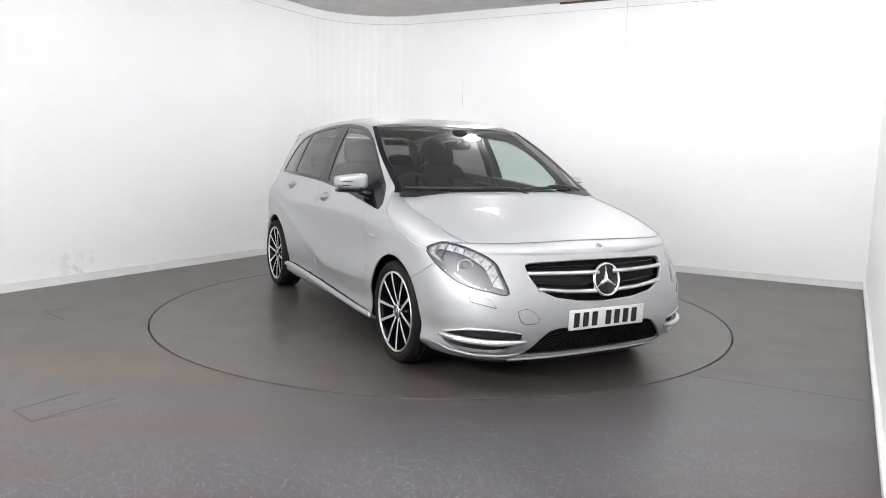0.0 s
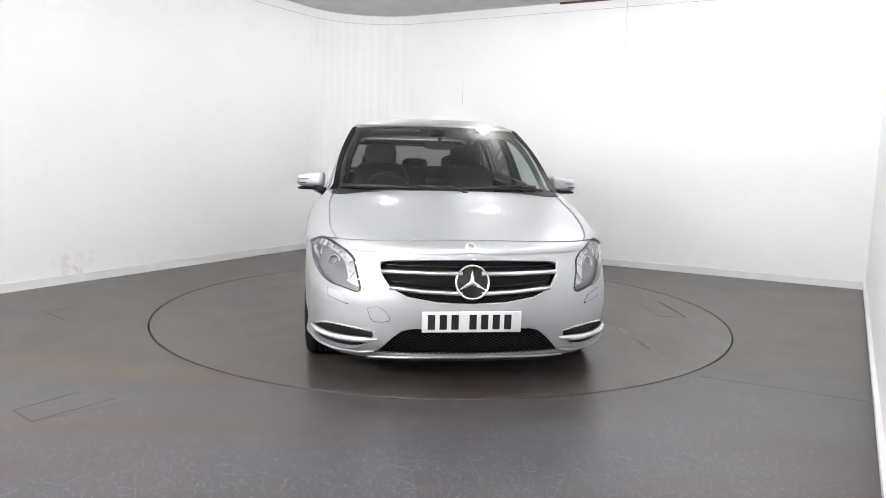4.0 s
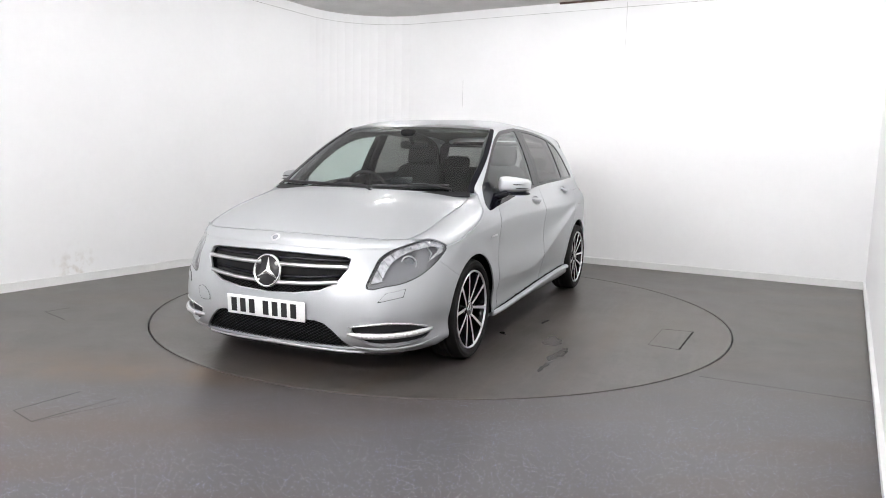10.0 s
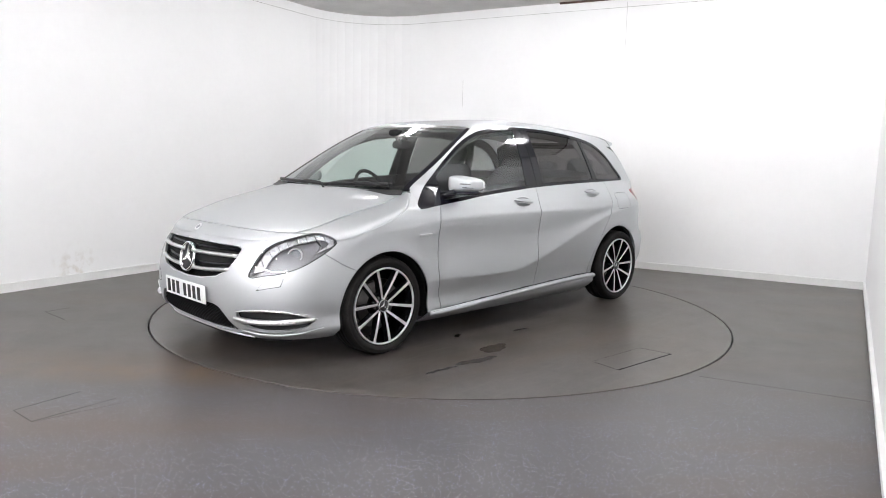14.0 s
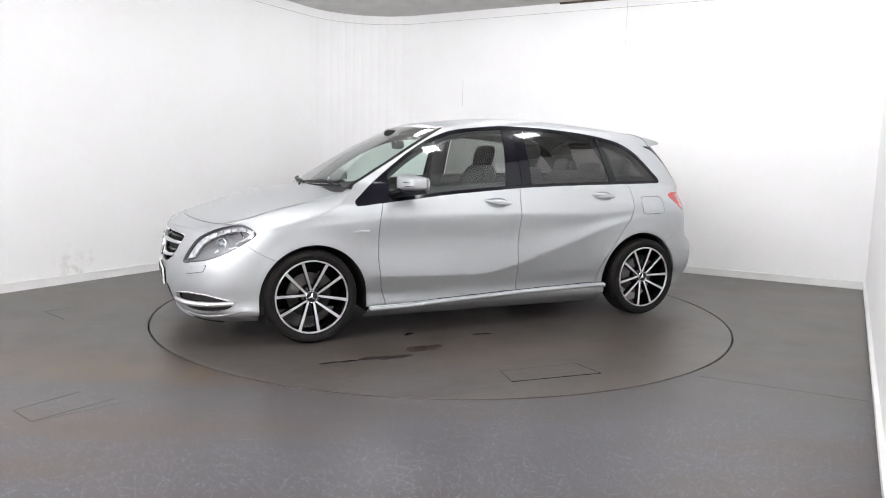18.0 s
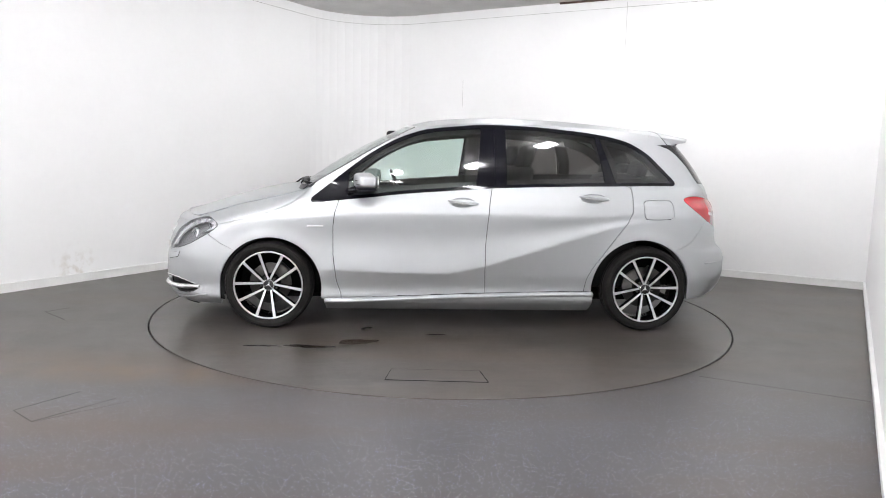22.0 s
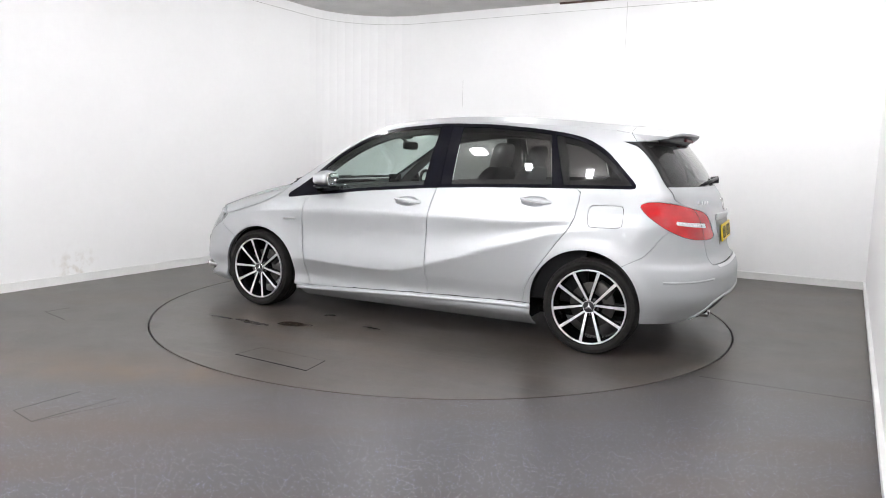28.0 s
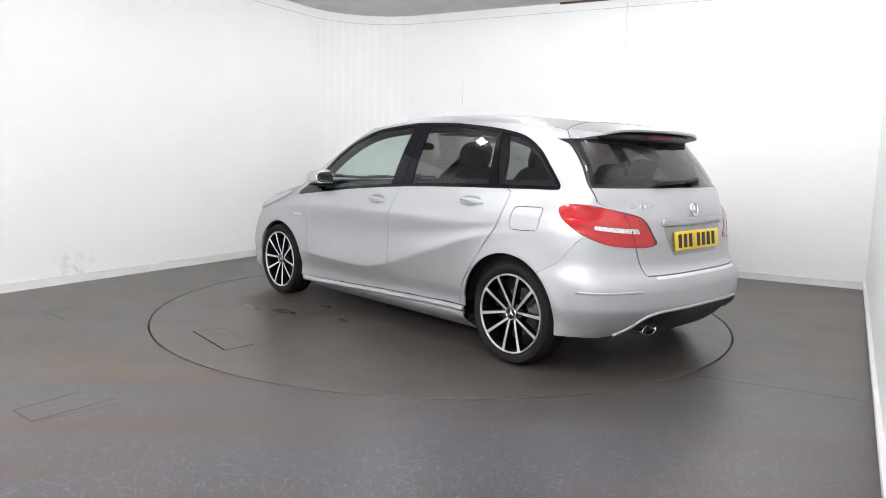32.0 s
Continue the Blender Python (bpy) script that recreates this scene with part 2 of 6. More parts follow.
structure(link_mesh("wall_north", prism_strip(lining(0), lining(-0.12), -0.05, HIGH), M_WALL),
          "white painted wall with a rounded corner", "wall")
nr = Vector((-RIGHT_DIR.y, RIGHT_DIR.x))
if nr.dot(Vector((0, 0)) - FAR_RIGHT) < 0:
    nr = -nr
structure(link_mesh("wall_east", prism_strip([FAR_RIGHT - RIGHT_DIR * 0.12, RIGHT_END], [FAR_RIGHT - RIGHT_DIR * 0.12 - nr * 0.12, RIGHT_END - nr * 0.12], -0.05, HIGH), M_WALL),
          "white painted side wall", "wall")
# unseen end wall behind the camera, added to close the room and return light
ns = (LEFT_END - RIGHT_END).normalized()
nn = Vector((ns.y, -ns.x))
if nn.dot(-LEFT_END) < 0:
    nn = -nn
structure(link_mesh("wall_south", prism_strip([LEFT_END + ns * 0.2, RIGHT_END - ns * 0.2], [LEFT_END + ns * 0.2 - nn * 0.12, RIGHT_END - ns * 0.2 - nn * 0.12], -0.05, HIGH), M_WALL),
          "plain white unseen end wall, added to close the room", "wall")

# skirting: a board with a rounded top lip
for name, off, z0, z1 in (("baseboard", 0.016, 0.0, 0.062), ("baseboard_cap", 0.022, 0.062, 0.078)):
    structure(link_mesh(name, prism_strip(lining(off), lining(-0.002), z0, z1), M_SKIRT), "white gloss skirting board, scuffed", "skirting")
for name, off, z0, z1 in (("baseboard_side", 0.016, 0.0, 0.062), ("baseboard_side_cap", 0.022, 0.062, 0.078)):
    structure(link_mesh(name, prism_strip([FAR_RIGHT + nr * off - RIGHT_DIR * -0.02, RIGHT_END + nr * off], [FAR_RIGHT - nr * 0.002 - RIGHT_DIR * -0.02, RIGHT_END - nr * 0.002], z0, z1), M_SKIRT),
              "white gloss skirting board, scuffed", "skirting")

# ceiling
room_pts = [LEFT_END, RIGHT_END, FAR_RIGHT, CORNER]
outer = [p + (p - Vector((0, -1))).normalized() * 0.3 for p in room_pts]
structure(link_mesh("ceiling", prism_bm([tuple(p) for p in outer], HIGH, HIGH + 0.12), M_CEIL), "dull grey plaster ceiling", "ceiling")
# a thin shadow-gap bead under the ceiling, and a brown board edge on the back wall
structure(link_mesh("trim", prism_strip(lining(0.0025), lining(-0.001), HIGH - 0.108, HIGH - 0.1045), M_SEAMGREY), "hairline joint under the ceiling", "trim")

nb2 = Vector((ALONG.y, -ALONG.x))
board = [CORNER + ALONG * 2.93, CORNER + ALONG * 6.25]
structure(link_mesh("trim_board", prism_strip([p + nb2 * 0.030 for p in board], [p - nb2 * 0.002 for p in board], HIGH - 0.018, HIGH), M_BROWN), "brown board edge under the ceiling", "trim")
for a_pos, z0, z1 in ((1.665, 1.86, 2.20), (3.72, 2.45, 3.0)):
    p = CORNER + ALONG * a_pos
    structure(link_mesh("wall_joint", prism_strip([p + nb2 * 0.0015, p + ALONG * 0.003 + nb2 * 0.0015], [p - nb2 * 0.001, p + ALONG * 0.003 - nb2 * 0.001], z0, z1), M_SEAMGREY), "hairline joint in the wall lining", "joint")

# floor sheet with a round hole, the pit under it and the turning table
R_TABLE, GAP = 2.219, 0.010
N_RING = 180


def floor_bm():
    bm = bmesh.new()
    ring = [(math.cos(2 * math.pi * i / N_RING), math.sin(2 * math.pi * i / N_RING)) for i in range(N_RING)]

    def out(d):
        # where a ray from the table's centre leaves the room
        best = 99
        for p, q in zip(room_pts, room_pts[1:] + room_pts[:1]):
            e = q - p
            det = d[0] * -e.y + d[1] * e.x
            if abs(det) > 1e-9:
                s = (p.x * -e.y + p.y * e.x) / det
                u = (d[0] * p.y - d[1] * p.x) / det
                if s > 0 and -1e-6 <= u <= 1 + 1e-6:
                    best = min(best, s)
        return best + 0.06
    r0 = [bm.verts.new((c * (R_TABLE + GAP), s * (R_TABLE + GAP), -0.03)) for c, s in ring]
    r1 = [bm.verts.new((c * (R_TABLE + GAP), s * (R_TABLE + GAP), -0.003)) for c, s in ring]
    r2 = [bm.verts.new((c * (R_TABLE + GAP + 0.003), s * (R_TABLE + GAP + 0.003), 0)) for c, s in ring]
    r3 = [bm.verts.new((c * out((c, s)), s * out((c, s)), 0)) for c, s in ring]
    for a, b in ((r0, r1), (r1, r2), (r2, r3)):
        for i in range(N_RING):
            j = (i + 1) % N_RING
            bm.faces.new((a[i], b[i], b[j], a[j]))
    bmesh.ops.recalc_face_normals(bm, faces=bm.faces[:])
    for f in bm.faces:
        if f.normal.z < -0.5:
            f.normal_flip()
    return bm


structure(link_mesh("floor", floor_bm(), M_FLOOR), "grey speckled rubber floor, worn and rust-stained", "floor")
pit = bmesh.new()
bmesh.ops.create_circle(pit, cap_ends=True, segments=96, radius=2.6, matrix=Matrix.Translation((0, 0, -0.08)))
structure(link_mesh("floor_pit", pit, M_GAP), "dark pit under the turntable", "pit")

turntable = tagged(new("turntable"), "round grey turntable flush with the floor, worn and stained", "turntable")


def disc_bm(r, z0, z1, n=N_RING, bev=0.003):
    bm = bmesh.new()
    prof = [(r, z0), (r, z1 - bev), (r - bev, z1)]
    rows = [[bm.verts.new((rr * math.cos(2 * math.pi * i / n), rr * math.sin(2 * math.pi * i / n), z)) for i in range(n)] for rr, z in prof]
    for a, b in zip(rows, rows[1:]):
        for i in range(n):
            bm.faces.new((a[i], a[(i + 1) % n], b[(i + 1) % n], b[i]))
    bm.faces.new(rows[-1])
    bm.faces.new(rows[0][::-1])
    return bm


part("plate", disc_bm(R_TABLE, -0.04, 0.0), M_TABLE, turntable, smooth=False)

# ceiling and fill lamps: boxes made deep to light the walls, most of them over the camera's end
lamp = tagged(new("ceiling_and_fill_lamp"), "oblong box-shaped ceiling light with a deep diffuser, lit; some are added fill", "ceiling light", "ceiling lights")
part("frame", box_bm(-0.08, 0.08, -0.13, 0.13, -0.04, 0.0, 0.006), M_LAMP_FRAME, lamp)
part("diffuser", box_bm(-0.065, 0.065, -0.11, 0.11, -0.128, -0.038, 0.006), M_LAMP, lamp, "glowing white diffuser")
batten = tagged(new("ceiling_batten"), "long white batten light under the ceiling, lit", "ceiling light", "batten lights")
part("frame", box_bm(-0.67, 0.67, -0.065, 0.065, -0.04, 0.0, 0.006), M_LAMP_FRAME, batten)
part("diffuser", box_bm(-0.65, 0.65, -0.05, 0.05, -0.128, -0.038, 0.01), M_LAMP, batten, "glowing white diffuser")
turn = math.degrees(math.atan2(ALONG.y, ALONG.x))
for thing, spots in ((lamp, LAMPS_AND_FILL), (batten, BATTENS)):
    for k, (along, down) in enumerate(spots):
        q = CORNER + ALONG * along + RIGHT_DIR * down
        m4 = pose(q.x, q.y, HIGH, 0, 0, turn)
        if k:
            copy_thing(thing, m4)
        else:
            thing.matrix_basis = m4
# ---------------------------------------------------------------- the car: shape
CAR_X, CAR_Y = -0.0812, -0.1123
car = tagged(new("car"), "silver five-door compact family car parked on the turntable", "car")


def smooth_line(*pairs):
    """A monotone cubic through the given (x, value) pairs, flat beyond the ends."""
    pairs = sorted(pairs)
    xs, ys = np.array([p[0] for p in pairs], float), np.array([p[1] for p in pairs], float)
    h, d = np.diff(xs), np.diff(ys) / np.diff(xs)
    m = np.zeros(len(xs))
    for i in range(1, len(xs) - 1):
        if d[i - 1] * d[i] > 0:
            w1, w2 = 2 * h[i] + h[i - 1], h[i] + 2 * h[i - 1]
            m[i] = (w1 + w2) / (w1 / d[i - 1] + w2 / d[i])
    m[0], m[-1] = d[0], d[-1]

    def f(x):
        x = np.clip(np.asarray(x, float), xs[0], xs[-1])
        i = np.clip(np.searchsorted(xs, x) - 1, 0, len(h) - 1)
        t = (x - xs[i]) / h[i]
        return ((1 + 2 * t) * (1 - t) ** 2 * ys[i] + t * (1 - t) ** 2 * h[i] * m[i]
                + t * t * (3 - 2 * t) * ys[i + 1] + t * t * (t - 1) * h[i] * m[i + 1])
    return f


# lines along the car (x forward from the middle of the wheelbase)
SILL_TOP = smooth_line((-2.2, 0.287), (-0.95, 0.285), (-0.19, 0.266), (0.41, 0.241), (0.95, 0.218), (2.2, 0.218))
LOW_CREASE = smooth_line((-2.2, 0.80), (-1.6, 0.80), (-1.34, 0.79), (-1.15, 0.765), (-0.957, 0.715), (-0.763, 0.651), (-0.608, 0.60), (-0.374, 0.523),
                         (-0.18, 0.463), (-0.07, 0.436), (0.017, 0.416), (0.09, 0.407), (0.175, 0.403), (0.41, 0.405), (0.65, 0.412), (0.905, 0.422), (2.2, 0.43))
LOW_AMOUNT = smooth_line((-1.45, 0.0), (-1.05, 0.8), (-0.7, 1.0), (0.7, 1.0), (0.9, 0.7), (1.02, 0.0))
UP_CREASE = smooth_line((-2.2, 0.885), (-1.7, 0.885), (-1.25, 0.86), (-1.0, 0.838), (-0.8, 0.828), (-0.36, 0.835), (0.03, 0.834), (0.42, 0.832), (0.81, 0.816),
                        (1.08, 0.79), (1.354, 0.768), (1.589, 0.735), (1.75, 0.725), (2.2, 0.725))
UP_AMOUNT = smooth_line((-1.1, 0.0), (-0.6, 0.8), (-0.2, 1.0), (0.9, 1.0), (1.4, 0.6), (1.75, 0.0))
BELT = smooth_line((-1.9, 1.072), (-1.557, 1.067), (-1.156, 1.06), (-0.958, 1.056), (-0.562, 1.043), (-0.214, 1.027), (0.031, 1.009), (0.426, 0.976),
                   (0.623, 0.952), (0.86, 0.927), (1.039, 0.908), (1.2, 0.90))
WIN_TOP = smooth_line((-1.557, 1.072), (-1.463, 1.168), (-1.346, 1.277), (-1.185, 1.358), (-0.98, 1.398), (-0.776, 1.421), (-0.49, 1.442), (-0.205, 1.447),
                      (0.038, 1.429), (0.24, 1.404), (0.439, 1.339), (0.634, 1.23), (0.788, 1.116), (0.923, 1.007), (1.039, 0.912))
ROOF_MID = smooth_line((-1.85, 1.392), (-1.79, 1.414), (-1.56, 1.453), (-1.24, 1.481), (-0.966, 1.506), (-0.65, 1.524), (-0.287, 1.53), (-0.06, 1.522),
                       (0.209, 1.496), (0.389, 1.452), (0.45, 1.43))
ROOF_EDGE = smooth_line((-1.9, 1.33), (-1.6, 1.385), (-1.3, 1.432), (-0.98, 1.452), (-0.49, 1.472), (-0.205, 1.475), (0.038, 1.465), (0.24, 1.442), (0.36, 1.425), (0.5, 1.40))
HOOD_MID = smooth_line((2.146, 0.728), (2.119, 0.757), (2.04, 0.785), (1.994, 0.800), (1.842, 0.852), (1.668, 0.908), (1.5, 0.954), (1.321, 0.990), (1.2, 1.004), (1.1, 1.016), (0.9, 1.05))
FRONT = smooth_line((0.10, 2.06), (0.17, 2.115), (0.22, 2.165), (0.28, 2.188), (0.36, 2.195), (0.45, 2.196), (0.54, 2.192), (0.62, 2.184), (0.69, 2.166), (0.725, 2.147), (0.76, 2.112), (1.5, 1.4))
REAR = smooth_line((0.10, -1.90), (0.20, -1.97), (0.27, -2.05), (0.34, -2.105), (0.42, -2.125), (0.50, -2.125), (0.57, -2.105), (0.61, -2.065), (0.66, -2.045), (0.77, -2.035), (0.90, -2.02),
                   (1.0, -1.985), (1.06, -1.945), (1.075, -1.935), (1.2, -1.855), (1.36, -1.73), (1.45, -1.65), (1.55, -1.55))
PROFILE = smooth_line((0.10, 0.70), (0.14, 0.79), (0.17, 0.835), (0.20, 0.868), (0.23, 0.878), (0.26, 0.872), (0.30, 0.868), (0.40, 0.880), (0.55, 0.886), (0.70, 0.888), (0.82, 0.884),
                      (0.88, 0.868), (0.93, 0.846), (0.98, 0.822), (1.03, 0.799), (1.10, 0.774), (1.2, 0.735), (1.3, 0.690), (1.38, 0.648), (1.43, 0.618), (1.47, 0.590), (1.56, 0.52))
TAPER = smooth_line((-2.0, 0.86), (-1.78, 0.925), (-1.56, 0.935), (-1.2, 0.975), (-0.8, 1.0), (0.3, 1.0), (0.6, 0.988), (0.85, 0.958), (1.05, 0.925), (1.2, 0.89))
LOW_TAPER = smooth_line((-2.0, 0.965), (-1.5, 0.99), (-1.0, 1.0), (1.0, 1.0), (1.4, 0.995), (2.0, 0.98))
L_FRONT = 0.62
# how square the corners are in plan
NOSE_POW = smooth_line((0.10, 2.95), (0.33, 2.95), (0.46, 2.78), (0.62, 2.30), (0.72, 2.0), (1.5, 2.0))
TAIL_POW = smooth_line((0.10, 2.75), (0.60, 2.72), (0.80, 2.55), (0.95, 2.3), (1.06, 2.12), (1.5, 2.1))
REAR_ROUND = smooth_line((0.1, 0.54), (0.6, 0.54), (0.8, 0.49), (0.95, 0.43), (1.05, 0.26), (1.5, 0.22))


def flare(x, z):
    """The lips over the wheels stand a little proud."""
    out = 0
    for cx, cz, r in ((1.33, 0.295, 0.352), (-1.305, 0.31, 0.357)):
        d = np.hypot(x - cx, (z - cz)) - r
        out = out + 0.010 * np.exp(-(d / 0.055) ** 2) * (z > 0.2)
    return out


def side_y(x, z, sill=True):
    """Half the car's width at x and height z; without the sill, the doors' surface runs on down."""
    k = np.clip((z - 0.90) / 0.14, 0, 1)
    taper = LOW_TAPER(x) * (1 - k) + TAPER(x) * k
    y = PROFILE(z) * taper
    # below the falling crease the door turns under; above it a soft hollow runs up to the upper crease
    zc, zu, zs = LOW_CREASE(x), UP_CREASE(x), SILL_TOP(x)
    a = LOW_AMOUNT(x)
    below = np.clip((zc - z) / np.maximum(zc - zs, 0.05), 0, 1)
    above = np.clip((z - zc) / np.maximum(zu - zc, 0.05), 0, 1)
    y = y + a * np.where(z < zc, 0.012 - 0.030 * below ** 0.8 * ((below < 1) | (not sill)), 0.012 * (1 - above) ** 2 - 0.010 * np.sin(np.pi * above) ** 2)
    u = UP_AMOUNT(x)
    y = y + u * 0.009 * np.where(z > zu, np.exp(-np.maximum(z - zu, 0) / 0.045), np.exp(-((zu - z) / 0.09) ** 2))
    # under the doors the sill turns in
    if sill:
        y = y - 0.014 * np.clip((zs - z) / 0.03, 0, 1) * ((x < 1.0) & (x > -1.0))
    return y + flare(x, z)


def ring_point(s, z, sill=True):
    """A point of the car's outline at height z: s from 0 (front middle) over 1 to 2 (along the side) to 3 (rear middle)."""
    xf, xr = FRONT(z), REAR(z)
    lr = REAR_ROUND(z)
    x1, x2 = xf - L_FRONT, xr + lr
    a = np.clip(s, 0, 1)
    q = np.sin(a * np.pi / 2)
    nf = NOSE_POW(z)
    fx = xf - L_FRONT * (1 - np.clip(1 - q ** nf, 0, 1) ** (1 / nf))
    b = np.clip(3 - s, 0, 1)
    qr = np.sin(b * np.pi / 2)
    nr_ = TAIL_POW(z)
    rx = xr + lr * (1 - np.clip(1 - qr ** nr_, 0, 1) ** (1 / nr_))
    sx = x1 + (x2 - x1) * np.clip(s - 1, 0, 1)
    x = np.where(s < 1, fx, np.where(s > 2, rx, sx))
    w = side_y(x, z, sill)
    y = np.where(s < 1, w * q, np.where(s > 2, w * qr, w))
    return x, y, z


def grid(fn, us, vs):
    """Vertices and quads of a surface fn(u, v)."""
    U, V = np.meshgrid(us, vs, indexing="ij")
    x, y, z = fn(U, V)
    verts = np.stack([np.broadcast_to(c, U.shape) for c in (x, y, z)], -1).reshape(-1, 3)
    n, m = U.shape
    faces = [(i * m + j, (i + 1) * m + j, (i + 1) * m + j + 1, i * m + j + 1) for i in range(n - 1) for j in range(m - 1)]
    return verts, faces


def clip(mesh, fn):
    """Keeps the part of a mesh where fn is positive, with a clean edge at its zero line."""
    if isinstance(fn, Both):
        for f in fn.parts:
            mesh = clip(mesh, f)
        return mesh
    verts, faces = mesh
    if not len(faces):
        return mesh
    d = fn(verts)
    d = np.where(np.abs(d) < 1e-6, 1e-6, d)
    out = list(map(tuple, verts))
    cut, keep = {}, []
    for f in faces:
        s = [d[i] > 0 for i in f]
        if all(s):
            keep.append(f)
            continue
        if not any(s):
            continue
        poly = []
        for k, i in enumerate(f):
            j = f[(k + 1) % len(f)]
            if d[i] > 0:
                poly.append(i)
            if (d[i] > 0) != (d[j] > 0):
                key = (min(i, j), max(i, j))
                if key not in cut:
                    a, b = key
                    t = d[a] / (d[a] - d[b])
                    cut[key] = len(out)
                    out.append(tuple(verts[a] + (verts[b] - verts[a]) * t))
                poly.append(cut[key])
        if len(poly) > 2:
            keep.append(tuple(poly))
    used = sorted({i for f in keep for i in f})
    index = {i: k for k, i in enumerate(used)}
    return np.array([out[i] for i in used]).reshape(-1, 3), [tuple(index[i] for i in f) for f in keep]


def outline(points, smooth=0):
    """A closed plan outline; smooth rounds it through its points."""
    p = np.array(points, float)
    if not smooth:
        return p
    n = len(p)
    out = []
    for i in range(n):
        p0, p1, p2, p3 = p[i - 1], p[i], p[(i + 1) % n], p[(i + 2) % n]
        for k in range(smooth):
            t = k / smooth
            out.append(0.5 * (2 * p1 + (p2 - p0) * t + (2 * p0 - 5 * p1 + 4 * p2 - p3) * t * t + (3 * p1 - p0 - 3 * p2 + p3) * t ** 3))
    return np.array(out)


def within(points, axes=(0, 2), margin=0.0, smooth=0):
    """A signed distance, positive inside a closed outline in two of the axes."""
    p = outline(points, smooth)
    q = np.roll(p, -1, 0)

    def fn(v):
        a = v[:, axes[0]]
        b = v[:, axes[1]]
        best = np.full(len(a), 1e9)
        odd = np.zeros(len(a), bool)
        for (ax, ay), (bx, by) in zip(p, q):
            ex, ey = bx - ax, by - ay
            t = np.clip(((a - ax) * ex + (b - ay) * ey) / max(ex * ex + ey * ey, 1e-12), 0, 1)
            best = np.minimum(best, np.hypot(a - ax - t * ex, b - ay - t * ey))
            if ay != by:
                odd ^= ((ay > b) != (by > b)) & (a < (bx - ax) * (b - ay) / (by - ay) + ax)
        return np.where(odd, best, -best) - margin
    return fn


def no(fn, margin=0.0):
    return lambda v: -fn(v) - margin


class Both:
    """Several conditions at once: clip() cuts by one after the other, which keeps corners sharp."""

    def __init__(self, parts):
        self.parts = parts

    def __call__(self, v):
        return np.minimum.reduce([f(v) for f in self.parts])


def both(*fns):
    return Both(fns)


def above(line, margin=0.0):
    return lambda v: v[:, 2] - line(v[:, 0]) - margin


def below(line, margin=0.0):
    return lambda v: line(v[:, 0]) - v[:, 2] - margin


def ahead(x, margin=0.0):
    return lambda v: v[:, 0] - x - margin


def behind(x, margin=0.0):
    return lambda v: x - v[:, 0] - margin


def bm_of(mesh, mirror=False, flip=False):
    verts, faces = mesh
    bm = bmesh.new()
    vs = [bm.verts.new((v[0], -v[1] if mirror else v[1], v[2])) for v in verts]
    for f in faces:
        idx = f[::-1] if mirror != flip else f
        try:
            bm.faces.new([vs[i] for i in idx])
        except ValueError:
            pass
    return bm


def panel(name, mesh, material, parent, label="", mirror=False, thick=0.010, flip=False):
    """A pressed sheet panel with an edge turned in."""
    bm = bm_of(mesh, mirror, flip)
    if thick:
        # turn the cut edges inwards; the lip has vertices of its own, so that the face stays evenly shaded
        bm.normal_update()
        rim = [(e.verts[0], e.verts[1]) for e in bm.edges if len(e.link_faces) == 1 and not all(abs(v.co.y) < 1e-5 for v in e.verts)]
        ends = {}
        for pair in rim:
            for v in pair:
                if v not in ends:
                    ends[v] = (v.co.copy(), v.normal.copy())
        made = {v: (bm.verts.new(c), bm.verts.new(c - n * thick)) for v, (c, n) in ends.items()}
        for a, b in rim:
            bm.faces.new((made[a][0], made[b][0], made[b][1], made[a][1]))
    return part(name, bm, material, parent, label)


def whole(mesh):
    """A half and its mirror image as one mesh, joined along the middle."""
    verts, faces = mesh
    n = len(verts)
    flat = np.where(np.abs(verts[:, 1:2]) < 2e-4, 0, 1)
    verts = verts * np.concatenate([np.ones((n, 1)), flat, np.ones((n, 1))], 1)
    index = list(range(n))
    out = list(map(tuple, verts))
    for i, v in enumerate(verts):
        if v[1] == 0:
            continue
        index[i] = len(out)
        out.append((v[0], -v[1], v[2]))
    return np.array(out), list(faces) + [tuple(index[i] for i in f[::-1]) for f in faces]


# ---------------------------------------------------------------- car materials
def paint_mat():
    m = mat("silver_paint", PAINT, PAINT_ROUGH, metal=PAINT_METAL, coat=0.25, coat_rough=0.05)
    nt = m.node_tree
    b = nt.nodes["Principled BSDF"]
    co = nt.nodes.new("ShaderNodeTexCoord").outputs["Object"]
    n = nt.nodes.new("ShaderNodeTexNoise")
    n.inputs["Scale"].default_value = 900
    nt.links.new(co, n.inputs["Vector"])
    r = nt.nodes.new("ShaderNodeMapRange")
    r.inputs["From Min"].default_value, r.inputs["From Max"].default_value = 0.3, 0.7
    r.inputs["To Min"].default_value, r.inputs["To Max"].default_value = 0.93, 1.07
    nt.links.new(n.outputs["Fac"], r.inputs["Value"])
    v = nt.nodes.new("ShaderNodeVectorMath")
    v.operation = "SCALE"
    v.inputs[0].default_value = PAINT
    nt.links.new(r.outputs["Result"], v.inputs["Scale"])
    nt.links.new(v.outputs["Vector"], b.inputs["Base Color"])
    return m


